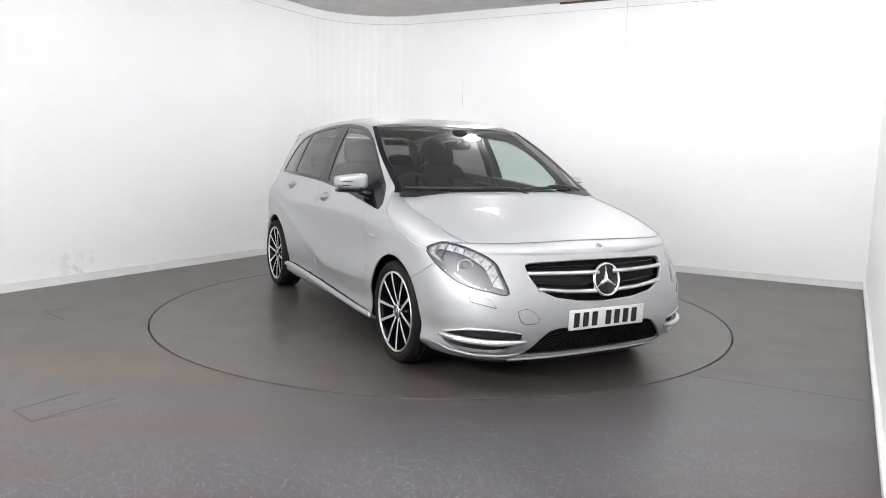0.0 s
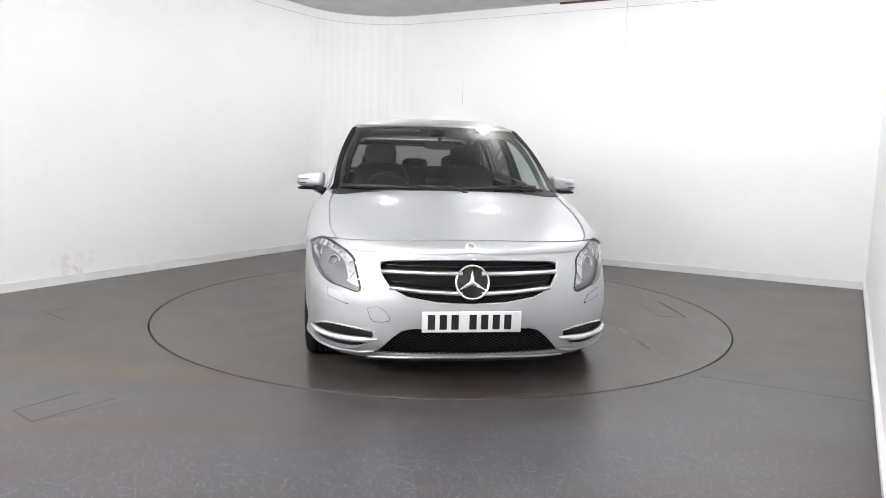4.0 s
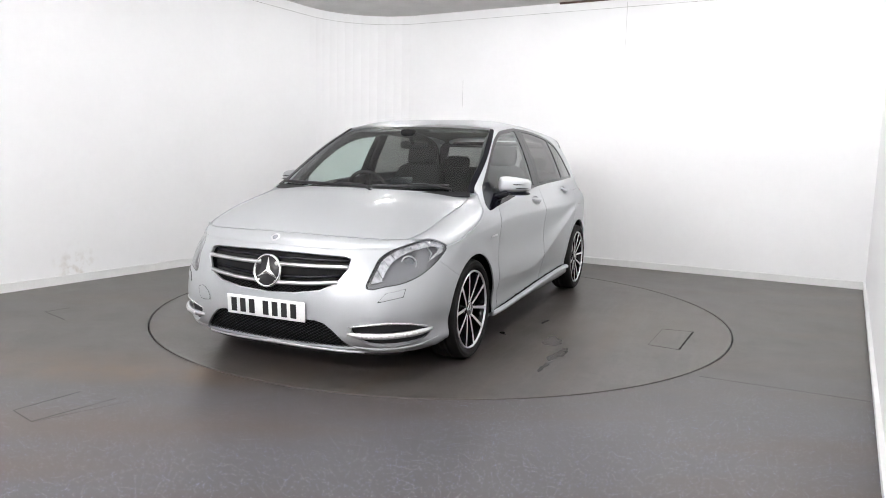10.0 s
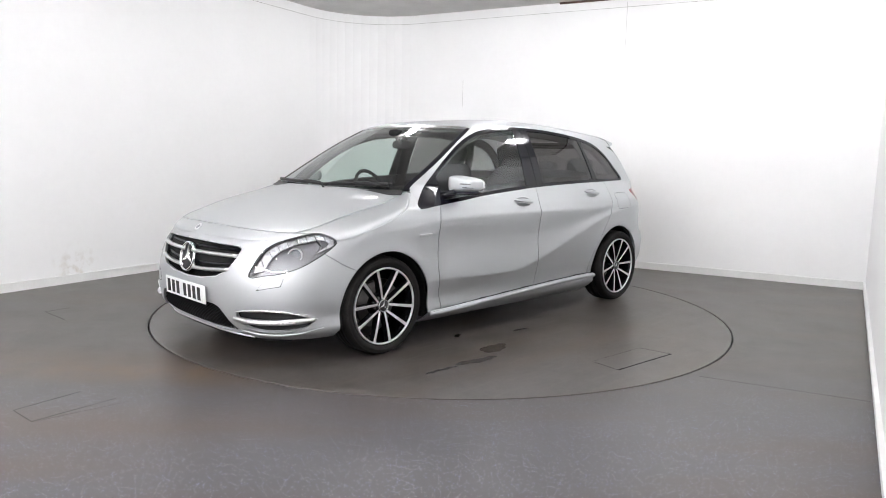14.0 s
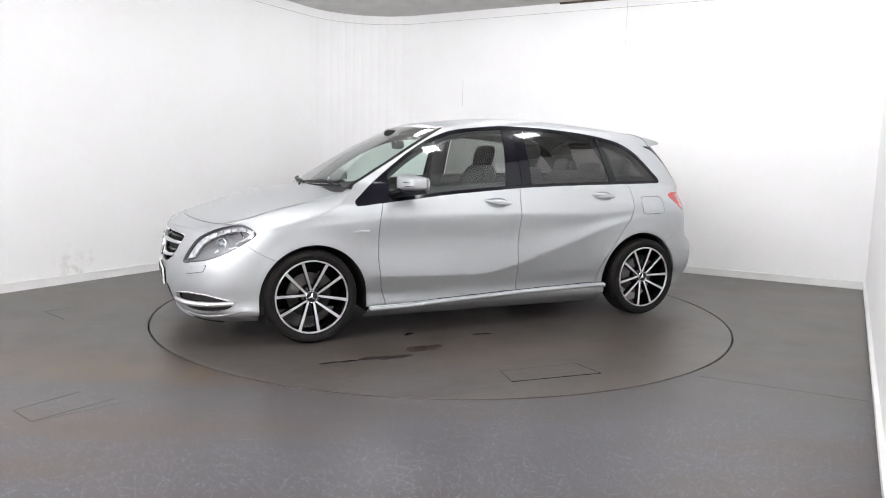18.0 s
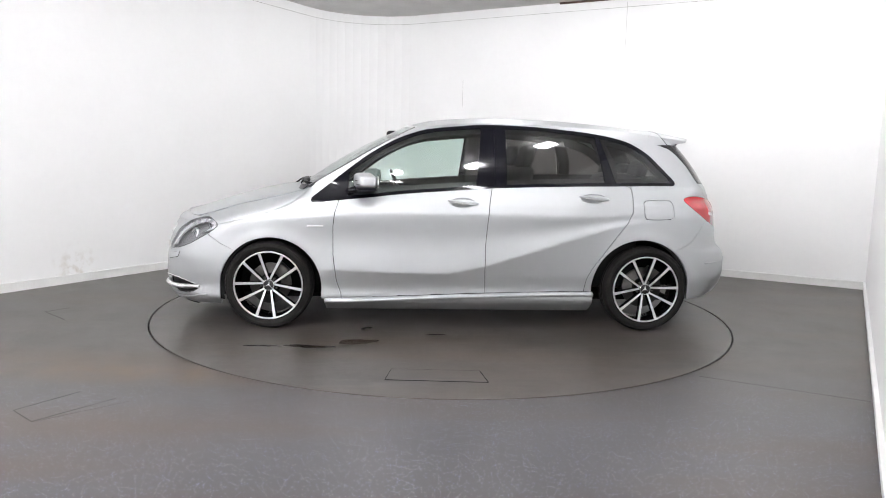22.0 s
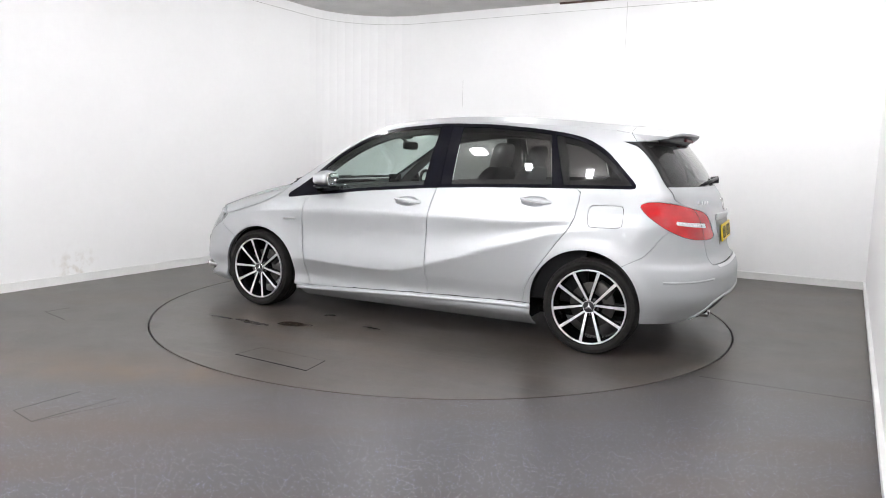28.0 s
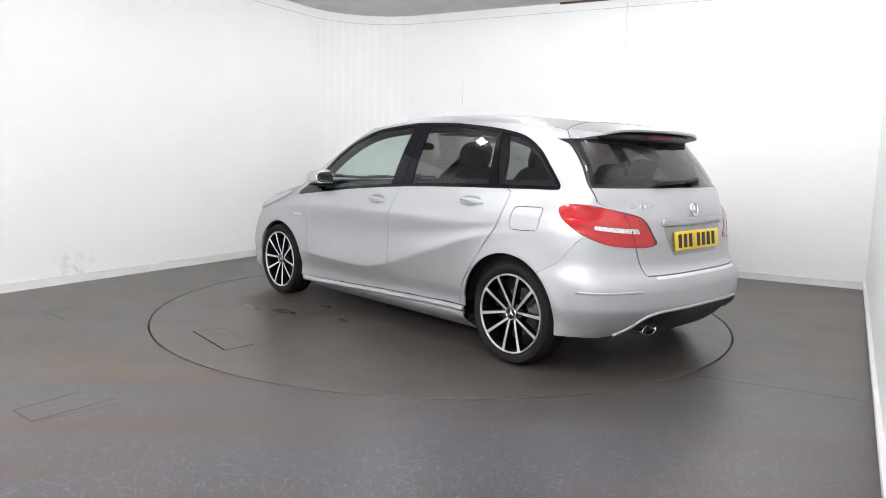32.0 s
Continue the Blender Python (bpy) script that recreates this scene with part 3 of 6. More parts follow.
def glass_mat(name, tint, gloss=0.03, base=0.05):
    """Thin car glass: tinted, clear through, with a real surface reflection."""
    m = bpy.data.materials.new(name)
    m.use_nodes = True
    nt = m.node_tree
    nt.nodes.clear()
    out = nt.nodes.new("ShaderNodeOutputMaterial")
    tr = nt.nodes.new("ShaderNodeBsdfTransparent")
    tr.inputs[0].default_value = (*tint, 1)
    gl = nt.nodes.new("ShaderNodeBsdfGlossy")
    gl.inputs["Color"].default_value = (0.95, 0.95, 0.95, 1)
    gl.inputs["Roughness"].default_value = gloss
    lw = nt.nodes.new("ShaderNodeLayerWeight")
    lw.inputs[0].default_value = 0.5
    pw = nt.nodes.new("ShaderNodeMath")
    pw.operation = "POWER"
    pw.inputs[1].default_value = 5.0
    nt.links.new(lw.outputs["Facing"], pw.inputs[0])
    fr = nt.nodes.new("ShaderNodeMath")
    fr.operation = "MULTIPLY_ADD"
    fr.inputs[1].default_value, fr.inputs[2].default_value = 1 - base - 0.01, base
    nt.links.new(pw.outputs[0], fr.inputs[0])
    mx = nt.nodes.new("ShaderNodeMixShader")
    nt.links.new(fr.outputs[0], mx.inputs[0])
    nt.links.new(tr.outputs[0], mx.inputs[1])
    nt.links.new(gl.outputs[0], mx.inputs[2])
    nt.links.new(mx.outputs[0], out.inputs[0])
    return m


PAINT, PAINT_ROUGH, PAINT_METAL = (0.50, 0.514, 0.528), 0.47, 0.76
M_PAINT = paint_mat()
M_GLASS = glass_mat("clear_glass", (0.80, 0.90, 0.86), base=0.08)
M_SCREEN = glass_mat("screen_glass", (0.78, 0.86, 0.83), base=0.11)
M_PRIVACY = glass_mat("dark_glass", (0.29, 0.28, 0.275), base=0.06)
M_GLOSSBLACK = mat("gloss_black", (0.005, 0.005, 0.009), 0.06, spec=0.32)
M_TRIMBLACK = mat("satin_black", (0.012, 0.012, 0.013), 0.45, vary=0.1, bump=0.1, bump_scale=400)
M_RUBBER = mat("tyre_rubber", (0.013, 0.012, 0.0115), 0.7, spec=0.22, vary=0.3, vary_scale=6, bump=0.25, bump_scale=220, fine=0.1)
M_CHROME = mat("chrome", (0.86, 0.86, 0.87), 0.09, metal=1.0)
M_SATIN = mat("satin_silver", (0.72, 0.72, 0.73), 0.28, metal=1.0, vary=0.03)
M_DARK = mat("underbody_black", (0.006, 0.006, 0.006), 0.9)
M_RED = mat("red_lens", (0.46, 0.008, 0.012), 0.12, coat=0.8, vary=0.10, vary_scale=14, fine=0.05)
M_DARKRED = mat("dark_red_lens", (0.09, 0.006, 0.009), 0.4, spec=0.3)
M_CLEARLENS = mat("clear_lens", (0.66, 0.64, 0.65), 0.2, metal=0.0, vary=0.3, vary_scale=70)
M_CABIN = mat("cabin_plastic", (0.010, 0.010, 0.0105), 0.6, spec=0.3, vary=0.15, bump=0.2, bump_scale=300)
M_FABRIC = mat("seat_fabric", (0.007, 0.007, 0.0075), 0.9, spec=0.15, vary=0.2, bump=0.4, bump_scale=500)
M_HEADLINER = mat("headliner", (0.10, 0.10, 0.10), 0.95, vary=0.05)

# ---------------------------------------------------------------- car: panels
# lines of the cut between panels, in the side view
GAP2 = 0.0025


def side_grid(s0, s1, n, z0=0.10, z1=1.5, m=64, sill=True):
    """Part of the outer skin, with rows that follow the creases."""
    us = np.linspace(s0, s1, n)
    rows = np.linspace(0, 1, m)

    def fn(U, V):
        zn = z0 + (z1 - z0) * V
        x, _, _ = ring_point(U, zn)
        # bend the rows so that one follows each crease
        for line in (LOW_CREASE, UP_CREASE):
            lz = line(x)
            k = np.rint((lz - z0) / (z1 - z0) * (m - 1)) / (m - 1)
            zk = z0 + (z1 - z0) * k
            zn = zn + (lz - zk) * np.exp(-((zn - zk) / 0.035) ** 2)
        return ring_point(U, zn, sill)
    return grid(fn, us, rows)


SKIN = side_grid(0.0, 3.0, 300, m=132)
SKIN_DOOR = side_grid(0.0, 3.0, 300, m=132, sill=False)
SKIN_UP = side_grid(0.98, 2.6, 300, 0.86, 1.50, 92)
ARCH_F = lambda v, g=0.0: np.hypot(v[:, 0] - 1.33, np.maximum(v[:, 2] - 0.295, -0.02)) - 0.352 - g
ARCH_R = lambda v, g=0.0: np.hypot(v[:, 0] + 1.305, np.maximum(v[:, 2] - 0.31, -0.02)) - 0.357 - g
WINDOW = [(x, float(BELT(x))) for x in np.linspace(-1.553, 1.036, 40)] + [(x, float(WIN_TOP(x))) for x in np.linspace(1.036, -1.553, 60)]
IN_WINDOW = within(WINDOW)
# the shoulder: the wing's top line, which climbs into the windscreen pillar
SHOULDER = smooth_line((0.95, 1.078), (1.0, 1.048), (1.045, 1.008), (1.085, 0.968), (1.15, 0.910), (1.25, 0.855), (1.36, 0.814), (1.46, 0.785), (1.589, 0.750), (1.69, 0.7285), (1.75, 0.725), (2.2, 0.725))
SCREEN_EDGE = smooth_line((0.20, 1.50), (0.328, 1.437), (0.55, 1.318), (0.80, 1.168), (1.0, 1.048), (1.085, 0.998), (1.25, 0.89))
DOOR_F = [(0.842, 0.20), (0.842, 0.246), (0.874, 0.338), (0.898, 0.529), (0.899, 0.727), (0.887, 0.825), (0.864, 0.90), (0.862, 0.93), (0.862, 1.5),
          (-0.237, 1.5), (-0.237, 1.06), (-0.217, 1.02), (-0.197, 0.909), (-0.185, 0.791), (-0.171, 0.593), (-0.172, 0.434), (-0.181, 0.273), (-0.181, 0.20)]
DOOR_R = [(-0.181, 0.20), (-0.181, 0.273), (-0.172, 0.434), (-0.171, 0.593), (-0.185, 0.791), (-0.197, 0.909), (-0.217, 1.02), (-0.237, 1.06), (-0.237, 1.5),
          (-1.16, 1.5), (-1.16, 1.06), (-1.232, 1.03), (-1.235, 0.964), (-1.226, 0.862), (-1.19, 0.787), (-1.117, 0.694), (-1.025, 0.565), (-0.951, 0.46), (-0.911, 0.378), (-0.899, 0.302), (-0.899, 0.20)]
BUMPER_R = [(-1.40, 0.05), (-1.52, 0.568), (-1.564, 0.595), (-1.66, 0.645), (-1.715, 0.706), (-1.755, 0.765), (-1.79, 0.80), (-1.95, 0.80), (-2.3, 0.80), (-2.3, 0.05)]
BUMPER_F = [(1.44, 0.05), (1.56, 0.545), (1.579, 0.551), (1.667, 0.593), (1.74, 0.640), (1.80, 0.68), (1.9, 0.80), (2.3, 0.9), (2.3, 0.05)]
FUEL = outline([(-1.31, 0.93), (-1.33, 0.945), (-1.50, 0.948), (-1.522, 0.93), (-1.526, 0.84), (-1.505, 0.818), (-1.335, 0.814), (-1.313, 0.835)], 3)
# rear lamp in the side and the rear view, head lamp in the same way
TAIL = [(-1.619, 0.961), (-1.642, 0.925), (-1.696, 0.881), (-1.789, 0.818), (-1.877, 0.772), (-1.946, 0.753), (-1.996, 0.749), (-2.005, 0.768), (-1.997, 0.803), (-1.978, 0.868), (-1.948, 0.916), (-1.878, 0.947), (-1.791, 0.971), (-1.685, 0.980)]
HEAD = [(2.100, 0.524), (2.067, 0.600), (2.014, 0.672), (1.94, 0.722), (1.867, 0.750), (1.78, 0.766), (1.729, 0.754), (1.690, 0.720), (1.755, 0.668), (1.818, 0.630), (1.898, 0.586), (1.987, 0.551), (2.05, 0.537)]
IN_TAIL = both(within(TAIL, smooth=3), lambda v: v[:, 1] - 0.30)
IN_HEAD = within(HEAD, smooth=3)
IN_DOOR_F, IN_DOOR_R = within(DOOR_F), within(DOOR_R)
IN_BUMP_F, IN_BUMP_R = within(BUMPER_F), within(BUMPER_R)
IN_FUEL = within(FUEL)
UNDER_BELT = below(BELT, 0.017)
SILL_LINE = above(SILL_TOP)
TAILGATE_EDGE = smooth_line((0.55, 0.50), (0.567, 0.503), (0.616, 0.518), (0.742, 0.549), (0.85, 0.572), (0.935, 0.59), (0.97, 0.66), (1.004, 0.700), (1.066, 0.702), (1.20, 0.671), (1.331, 0.631), (1.5, 0.585))
IN_GATE = lambda v: np.minimum.reduce([TAILGATE_EDGE(v[:, 2]) - np.abs(v[:, 1]), -1.4 - v[:, 0], v[:, 2] - 0.592])
GLASS_R = lambda v: np.minimum.reduce([TAILGATE_EDGE(v[:, 2]) - 0.008 - np.abs(v[:, 1]), -1.4 - v[:, 0], v[:, 2] - 1.075, 1.352 - v[:, 2]])
# openings in the nose
GRILLE = outline([(0.0, 0.700), (0.238, 0.696), (0.44, 0.686), (0.476, 0.674), (0.470, 0.620), (0.422, 0.545), (0.331, 0.503), (0.184, 0.479), (0.0, 0.470)])
LOWER = outline([(0.0, 0.342), (0.31, 0.342), (0.36, 0.330), (0.41, 0.290), (0.46, 0.235), (0.512, 0.184), (0.343, 0.184), (0.0, 0.178)])
FOG = outline([(0.505, 0.312), (0.60, 0.328), (0.70, 0.335), (0.785, 0.322), (0.828, 0.286), (0.815, 0.245), (0.74, 0.215), (0.62, 0.212), (0.55, 0.245)], 3)
IN_GRILLE, IN_LOWER = (within(np.concatenate([g, g[::-1] * [-1, 1]]), (1, 2)) for g in (GRILLE, LOWER))
IN_FOG_YZ = within(FOG, (1, 2))
IN_FOG = lambda v: np.where(v[:, 0] > 1.55, IN_FOG_YZ(v), -1.0)
NOSE_ONLY = lambda fn: (lambda v: np.where(v[:, 0] > 1.5, fn(v), -1.0))
IN_GRILLE, IN_LOWER = NOSE_ONLY(IN_GRILLE), NOSE_ONLY(IN_LOWER)
ARCHES = both(ARCH_F, ARCH_R)
BOTTOM = lambda v: v[:, 2] - np.where(v[:, 0] > 1.55, np.clip(0.155 + 0.10 * (np.abs(v[:, 1]) - 0.75), 0.155, 0.2), np.where(v[:, 0] < -1.6, 0.262 + 0.08 * (np.abs(v[:, 1]) < 0.0), 0.165))

HANDLES = {"front_door": (-0.01, 0.912), "rear_door": (-0.95, 0.957)}


def handle_hole(nm):
    hx, hz = HANDLES[nm]
    return lambda v: (np.hypot((v[:, 0] - hx - 0.006) / 0.092, (v[:, 2] - hz + 0.004) / 0.034) - 1) * 0.034


for side in (False, True):
    # front wing
    fender = clip(SKIN_DOOR, both(ahead(0.6), no(IN_DOOR_F, GAP2), no(IN_BUMP_F, GAP2), no(IN_HEAD, 0.003), ARCH_F, SILL_LINE, no(IN_WINDOW, 0.016),
                             lambda v: np.where(v[:, 0] > 0.9, SHOULDER(v[:, 0]), 9.0) - v[:, 2], lambda v: np.maximum(v[:, 0] - 1.038, 0.905 - v[:, 2])))
    panel("front_wing", fender, M_PAINT, car, mirror=side)
    # doors below the windows
    for nm, region in (("front_door", IN_DOOR_F), ("rear_door", IN_DOOR_R)):
        d = panel(nm, clip(SKIN_DOOR, both(lambda v, r=region: r(v) - GAP2, UNDER_BELT, SILL_LINE, ARCHES, handle_hole(nm))), M_PAINT, car, mirror=side)
        if nm == "front_door":
            door_front = d
        else:
            door_rear = d
        sg = -1 if side else 1
        # handle: a bowl pressed into the door with a bowed grip across it
        hx, hz = HANDLES[nm]
        bm = bmesh.new()
        rows = []
        for k in range(7):
            r = math.cos(k / 6 * math.pi / 2)
            deep = 0.015 * math.sin(k / 6 * math.pi / 2)
            row = []
            for i in range(32):
                x = hx + 0.006 + 0.092 * r * math.cos(2 * math.pi * i / 32)
                z = hz - 0.004 + 0.034 * r * math.sin(2 * math.pi * i / 32)
                row.append(bm.verts.new((x, sg * (float(side_y(np.array(x), np.array(z))) - deep), z)))
                if k == 6:
                    break
            rows.append(row)
        for p, q in zip(rows, rows[1:]):
            for i in range(32):
                j = (i + 1) % 32
                face = [p[i], p[j], q[j], q[i]] if len(q) > 1 else [p[i], p[j], q[0]]
                bm.faces.new(face if not side else face[::-1])
        part("handle_recess", bm, M_PAINT, d, "pressed recess behind the handle")
        yy = float(side_y(np.array(hx), np.array(hz)))
        bm = bmesh.new()
        bmesh.ops.create_uvsphere(bm, u_segments=28, v_segments=14, radius=1)
        for v in bm.verts:
            bow = 1 - 0.75 * v.co.x ** 4
            v.co = Vector((hx + v.co.x * 0.113, sg * (yy - 0.004 + 0.016 * bow + 0.014 * v.co.y), hz + 0.001 + v.co.z * 0.0165 * (1 - 0.35 * v.co.x) + 0.010 * v.co.x))
        bmesh.ops.recalc_face_normals(bm, faces=bm.faces[:])
        part("handle", bm, M_PAINT, d, "silver pull handle with a chrome strip")
        bm = bmesh.new()
        bmesh.ops.create_uvsphere(bm, u_segments=20, v_segments=8, radius=1)
        for v in bm.verts:
            bow = 1 - 0.75 * v.co.x ** 4
            v.co = Vector((hx + v.co.x * 0.098, sg * (yy + 0.002 + 0.016 * bow + 0.009 * v.co.y), hz - 0.010 + v.co.z * 0.0040 + 0.010 * v.co.x))
        part("handle_strip", bm, M_CHROME, d, "chrome strip")
    # rear quarter with the pillar behind the windows, and the roof side rail
    quarter = clip(SKIN_DOOR, both(behind(-0.85), no(IN_DOOR_R, GAP2), no(IN_BUMP_R, GAP2), no(IN_TAIL, 0.003), no(IN_GATE, GAP2), no(IN_FUEL, 0.002), ARCH_R, SILL_LINE,
                              no(IN_WINDOW, 0.016), below(ROOF_EDGE),
                              lambda v: np.where(v[:, 0] > -1.16, v[:, 2] - WIN_TOP(v[:, 0]) + (v[:, 2] < 1.2) * 9.0 - 0.016, 1.0)))
    panel("rear_quarter", quarter, M_PAINT, car, mirror=side)
    rail = clip(SKIN_UP, both(ahead(-1.1625), behind(1.0375), no(IN_WINDOW, 0.016), lambda v: v[:, 2] - np.where(v[:, 0] > 0.86, 0.905, WIN_TOP(v[:, 0]) + 0.014),
                           below(ROOF_EDGE), lambda v: np.where(v[:, 0] > 0.2, SCREEN_EDGE(v[:, 0]) - v[:, 2], 1.0), no(IN_BUMP_F)))
    panel("roof_pillar", rail, M_PAINT, car, mirror=side)
    panel("fuel_flap", clip(SKIN, lambda v: IN_FUEL(v) - 0.002), M_PAINT, car, mirror=side) if not side else panel("rear_quarter_patch", clip(SKIN, lambda v: IN_FUEL(v) + 0.003), M_PAINT, car, mirror=side)
    # black frame round the side windows
    frame_mesh = clip(SKIN_UP, both(lambda v: IN_WINDOW(v) + 0.018, lambda v: 0.006 - IN_WINDOW(v), behind(1.2)))
    panel("window_surround", frame_mesh, M_GLOSSBLACK, car, "gloss black window surround", mirror=side, thick=0.012)
    # side windows: mirror triangle, front pane, two door pillars, rear pane, quarter pane
    spans = [("mirror_base", 0.800, 1.10, M_GLOSSBLACK), ("front_window", -0.118, 0.795, M_GLASS), ("door_pillar", -0.235, -0.122, M_GLOSSBLACK),
             ("door_pillar", -0.322, -0.239, M_GLOSSBLACK), ("rear_window", -1.000, -0.326, M_PRIVACY), ("door_pillar", -1.060, -1.004, M_GLOSSBLACK),
             ("quarter_window", -1.60, -1.064, M_PRIVACY)]
    for nm, x0, x1, mm in spans:

        def span(v, x0=x0, x1=x1, nm=nm):
            lean = (v[:, 2] - 1.2)
            def edge(x):
                if x < -0.95 and x > -1.5:
                    return x + 0.32 * lean * (1 if x < -1.03 else 0.55) - 0.012
                if abs(x + 0.12) < 0.03:
                    return x - 0.10 * lean
                return x + 0 * lean
            return np.minimum(v[:, 0] - edge(x0), edge(x1) - v[:, 0])
        owner = car
        if nm in ("front_window", "mirror_base"):
            owner = door_front
        elif nm == "rear_window":
            owner = door_rear
        ob = panel(nm, clip(SKIN_UP, both(lambda v: IN_WINDOW(v) - 0.002, span)), mm, owner, "dark tinted glass" if mm is M_PRIVACY else ("clear green-tinted glass" if mm is M_GLASS else ""), mirror=side, thick=0.004 if mm is M_GLOSSBLACK else 0)
        if mm in (M_GLASS, M_PRIVACY):
            ob.visible_shadow = False
            ob.location.y = 0.004 if side else -0.004
    # inner door frames behind the glass
    inner_f = clip(SKIN_UP, both(lambda v: IN_WINDOW(v) + 0.03, lambda v: 0.040 - IN_WINDOW(v)))
    inner_f = (inner_f[0] - np.array([0, 0.045, 0.004]), inner_f[1])
    panel("inner_door_frame", inner_f, M_TRIMBLACK, car, "black inner door frame", mirror=side, thick=0.02)
    # sill strip
    def under(X, V):
        z = 0.12 + (SILL_TOP(X) - 0.003 - 0.12) * V
        return X, side_y(X, z), z
    sill = grid(under, np.linspace(0.956, -0.955, 90), np.linspace(0, 1, 16))
    panel("side_sill", sill, M_PAINT, car, mirror=side)

# bumpers
front_bumper = clip(SKIN, both(lambda v: IN_BUMP_F(v) - 0.0, no(IN_HEAD, 0.003), no(IN_GRILLE), no(IN_LOWER), no(IN_FOG), ARCH_F, BOTTOM, lambda v: UP_CREASE(v[:, 0]) + 0.005 - v[:, 2]))
bumper_front = panel("front_bumper", whole(front_bumper), M_PAINT, car, thick=0.02)
APRON_EDGE = smooth_line((0.0, 0.392), (0.40, 0.390), (0.50, 0.376), (0.56, 0.350), (0.605, 0.298), (0.66, 0.255), (0.72, 0.238), (1.0, 0.235))
rear_bumper = clip(SKIN, both(IN_BUMP_R, no(IN_TAIL, 0.003), no(IN_GATE, GAP2), ARCH_R, lambda v: v[:, 2] - APRON_EDGE(np.abs(v[:, 1]))))
bumper_rear = panel("rear_bumper", whole(rear_bumper), M_PAINT, car, thick=0.02)
# black apron under the rear bumper
apron = clip(SKIN, both(behind(-1.70), lambda v: 0.63 - np.abs(v[:, 1]), lambda v: v[:, 2] - 0.225 - 0.45 * np.clip(np.abs(v[:, 1]) - 0.42, 0, 1), lambda v: APRON_EDGE(np.abs(v[:, 1])) + 0.004 - v[:, 2]))
apron = (apron[0] * np.array([0.988, 0.99, 1.0]), apron[1])
panel("rear_apron", whole(apron), M_TRIMBLACK, car, "satin black diffuser", thick=0.015)

# tailgate with its glass
gate = clip(SKIN, both(lambda v: IN_GATE(v) - GAP2, lambda v: 1.072 - v[:, 2], no(IN_TAIL, 0.003)))
tailgate = panel("tailgate", whole(gate), M_PAINT, car)
gate_glass = clip(SKIN, GLASS_R)
ob = panel("rear_screen", whole(gate_glass), M_PRIVACY, tailgate, "dark tinted glass", thick=0)
ob.visible_shadow = False
rim = clip(SKIN, both(IN_GATE, lambda v: v[:, 2] - 1.070, lambda v: 1.36 - v[:, 2], lambda v: 0.022 - np.where(GLASS_R(v) > 0, GLASS_R(v), -1)))
rim = (rim[0] * np.array([0.9985, 0.998, 1.0]), rim[1])
panel("rear_screen_edge", whole(rim), M_TRIMBLACK, tailgate, "black glass edge", thick=0.006)


# bonnet and the tops of the wings: each cross-section swings over from the crease
def over_front(X, V):
    zu = SHOULDER(X)
    xf = FRONT(UP_CREASE(X))
    q = np.sqrt(np.clip(1 - (1 - np.clip((xf - X) / L_FRONT, 0, 1)) ** 2, 0, 1))
    w = side_y(X, zu) * q
    a = V * np.pi / 2
    n, m = HOOD_POW
    y = w * np.cos(a) ** (2 / n)
    z = zu + np.maximum(HOOD_MID(X) - zu, 0.002) * np.sin(a) ** (2 / m)
    return X, y, z


HOOD_POW = (2.7, 1.75)
xs = 2.144 - 1.29 * (np.linspace(0, 1, 90) ** 1.25)
TOPF = grid(over_front, xs, np.linspace(0, 1, 44))
HOOD_LINE = smooth_line((0.9, 0.60), (1.02, 0.66), (1.085, 0.712), (1.16, 0.750), (1.35, 0.757), (1.5, 0.752), (1.7, 0.738), (1.80, 0.715), (1.90, 0.66), (1.985, 0.55))
HOOD_FRONT = smooth_line((0.0, 2.045), (0.25, 2.033), (0.42, 2.00), (0.52, 1.965), (0.60, 1.925), (0.7, 1.85), (0.8, 1.75))
SCREEN_BASE = lambda y: 1.213 - 0.143 * (np.abs(y) / 0.766) ** 2.3
IN_HOOD = lambda v: np.minimum.reduce([HOOD_LINE(v[:, 0]) - v[:, 1], HOOD_FRONT(v[:, 1]) - v[:, 0], v[:, 0] - SCREEN_BASE(v[:, 1])])
NOT_HEAD_TOP = no(IN_HEAD, 0.003)
bonnet = panel("bonnet", whole(clip(TOPF, lambda v: IN_HOOD(v) - 0.0018)), M_PAINT, car, flip=True, thick=0.005)
nose = clip(TOPF, both(lambda v: v[:, 0] - HOOD_FRONT(v[:, 1]), NOT_HEAD_TOP, lambda v: v[:, 0] - 1.78))
panel("bonnet_lip", whole(nose), M_PAINT, car, flip=True, thick=0.003)
for side in (False, True):
    top = clip(TOPF, both(lambda v: v[:, 1] - HOOD_LINE(v[:, 0]) - 0.0, NOT_HEAD_TOP, lambda v: HOOD_FRONT(v[:, 1]) - v[:, 0], lambda v: v[:, 0] - np.minimum(SCREEN_BASE(v[:, 1]), 1.09)))
    panel("wing_top", top, M_PAINT, car, mirror=side, flip=True)


# windscreen: between its base and the roof's front edge, slightly bowed
def screen(U, V, off=0.0):
    bow = 0.028 * np.sin(np.pi * np.clip(V, 0, 1))
    mx, mz = 1.215 - 0.81 * V + 0.5 * bow, 0.992 + 0.46 * V + 0.85 * bow
    ex = 1.072 - 0.737 * V
    ez = SCREEN_EDGE(ex) - 0.003
    ey = side_y(ex, ez) - 0.003
    k = np.abs(U) ** 2.3
    return mx + (ex - mx) * k + off * 0.5, U * ey, mz + (ez - mz) * k + off * 0.85


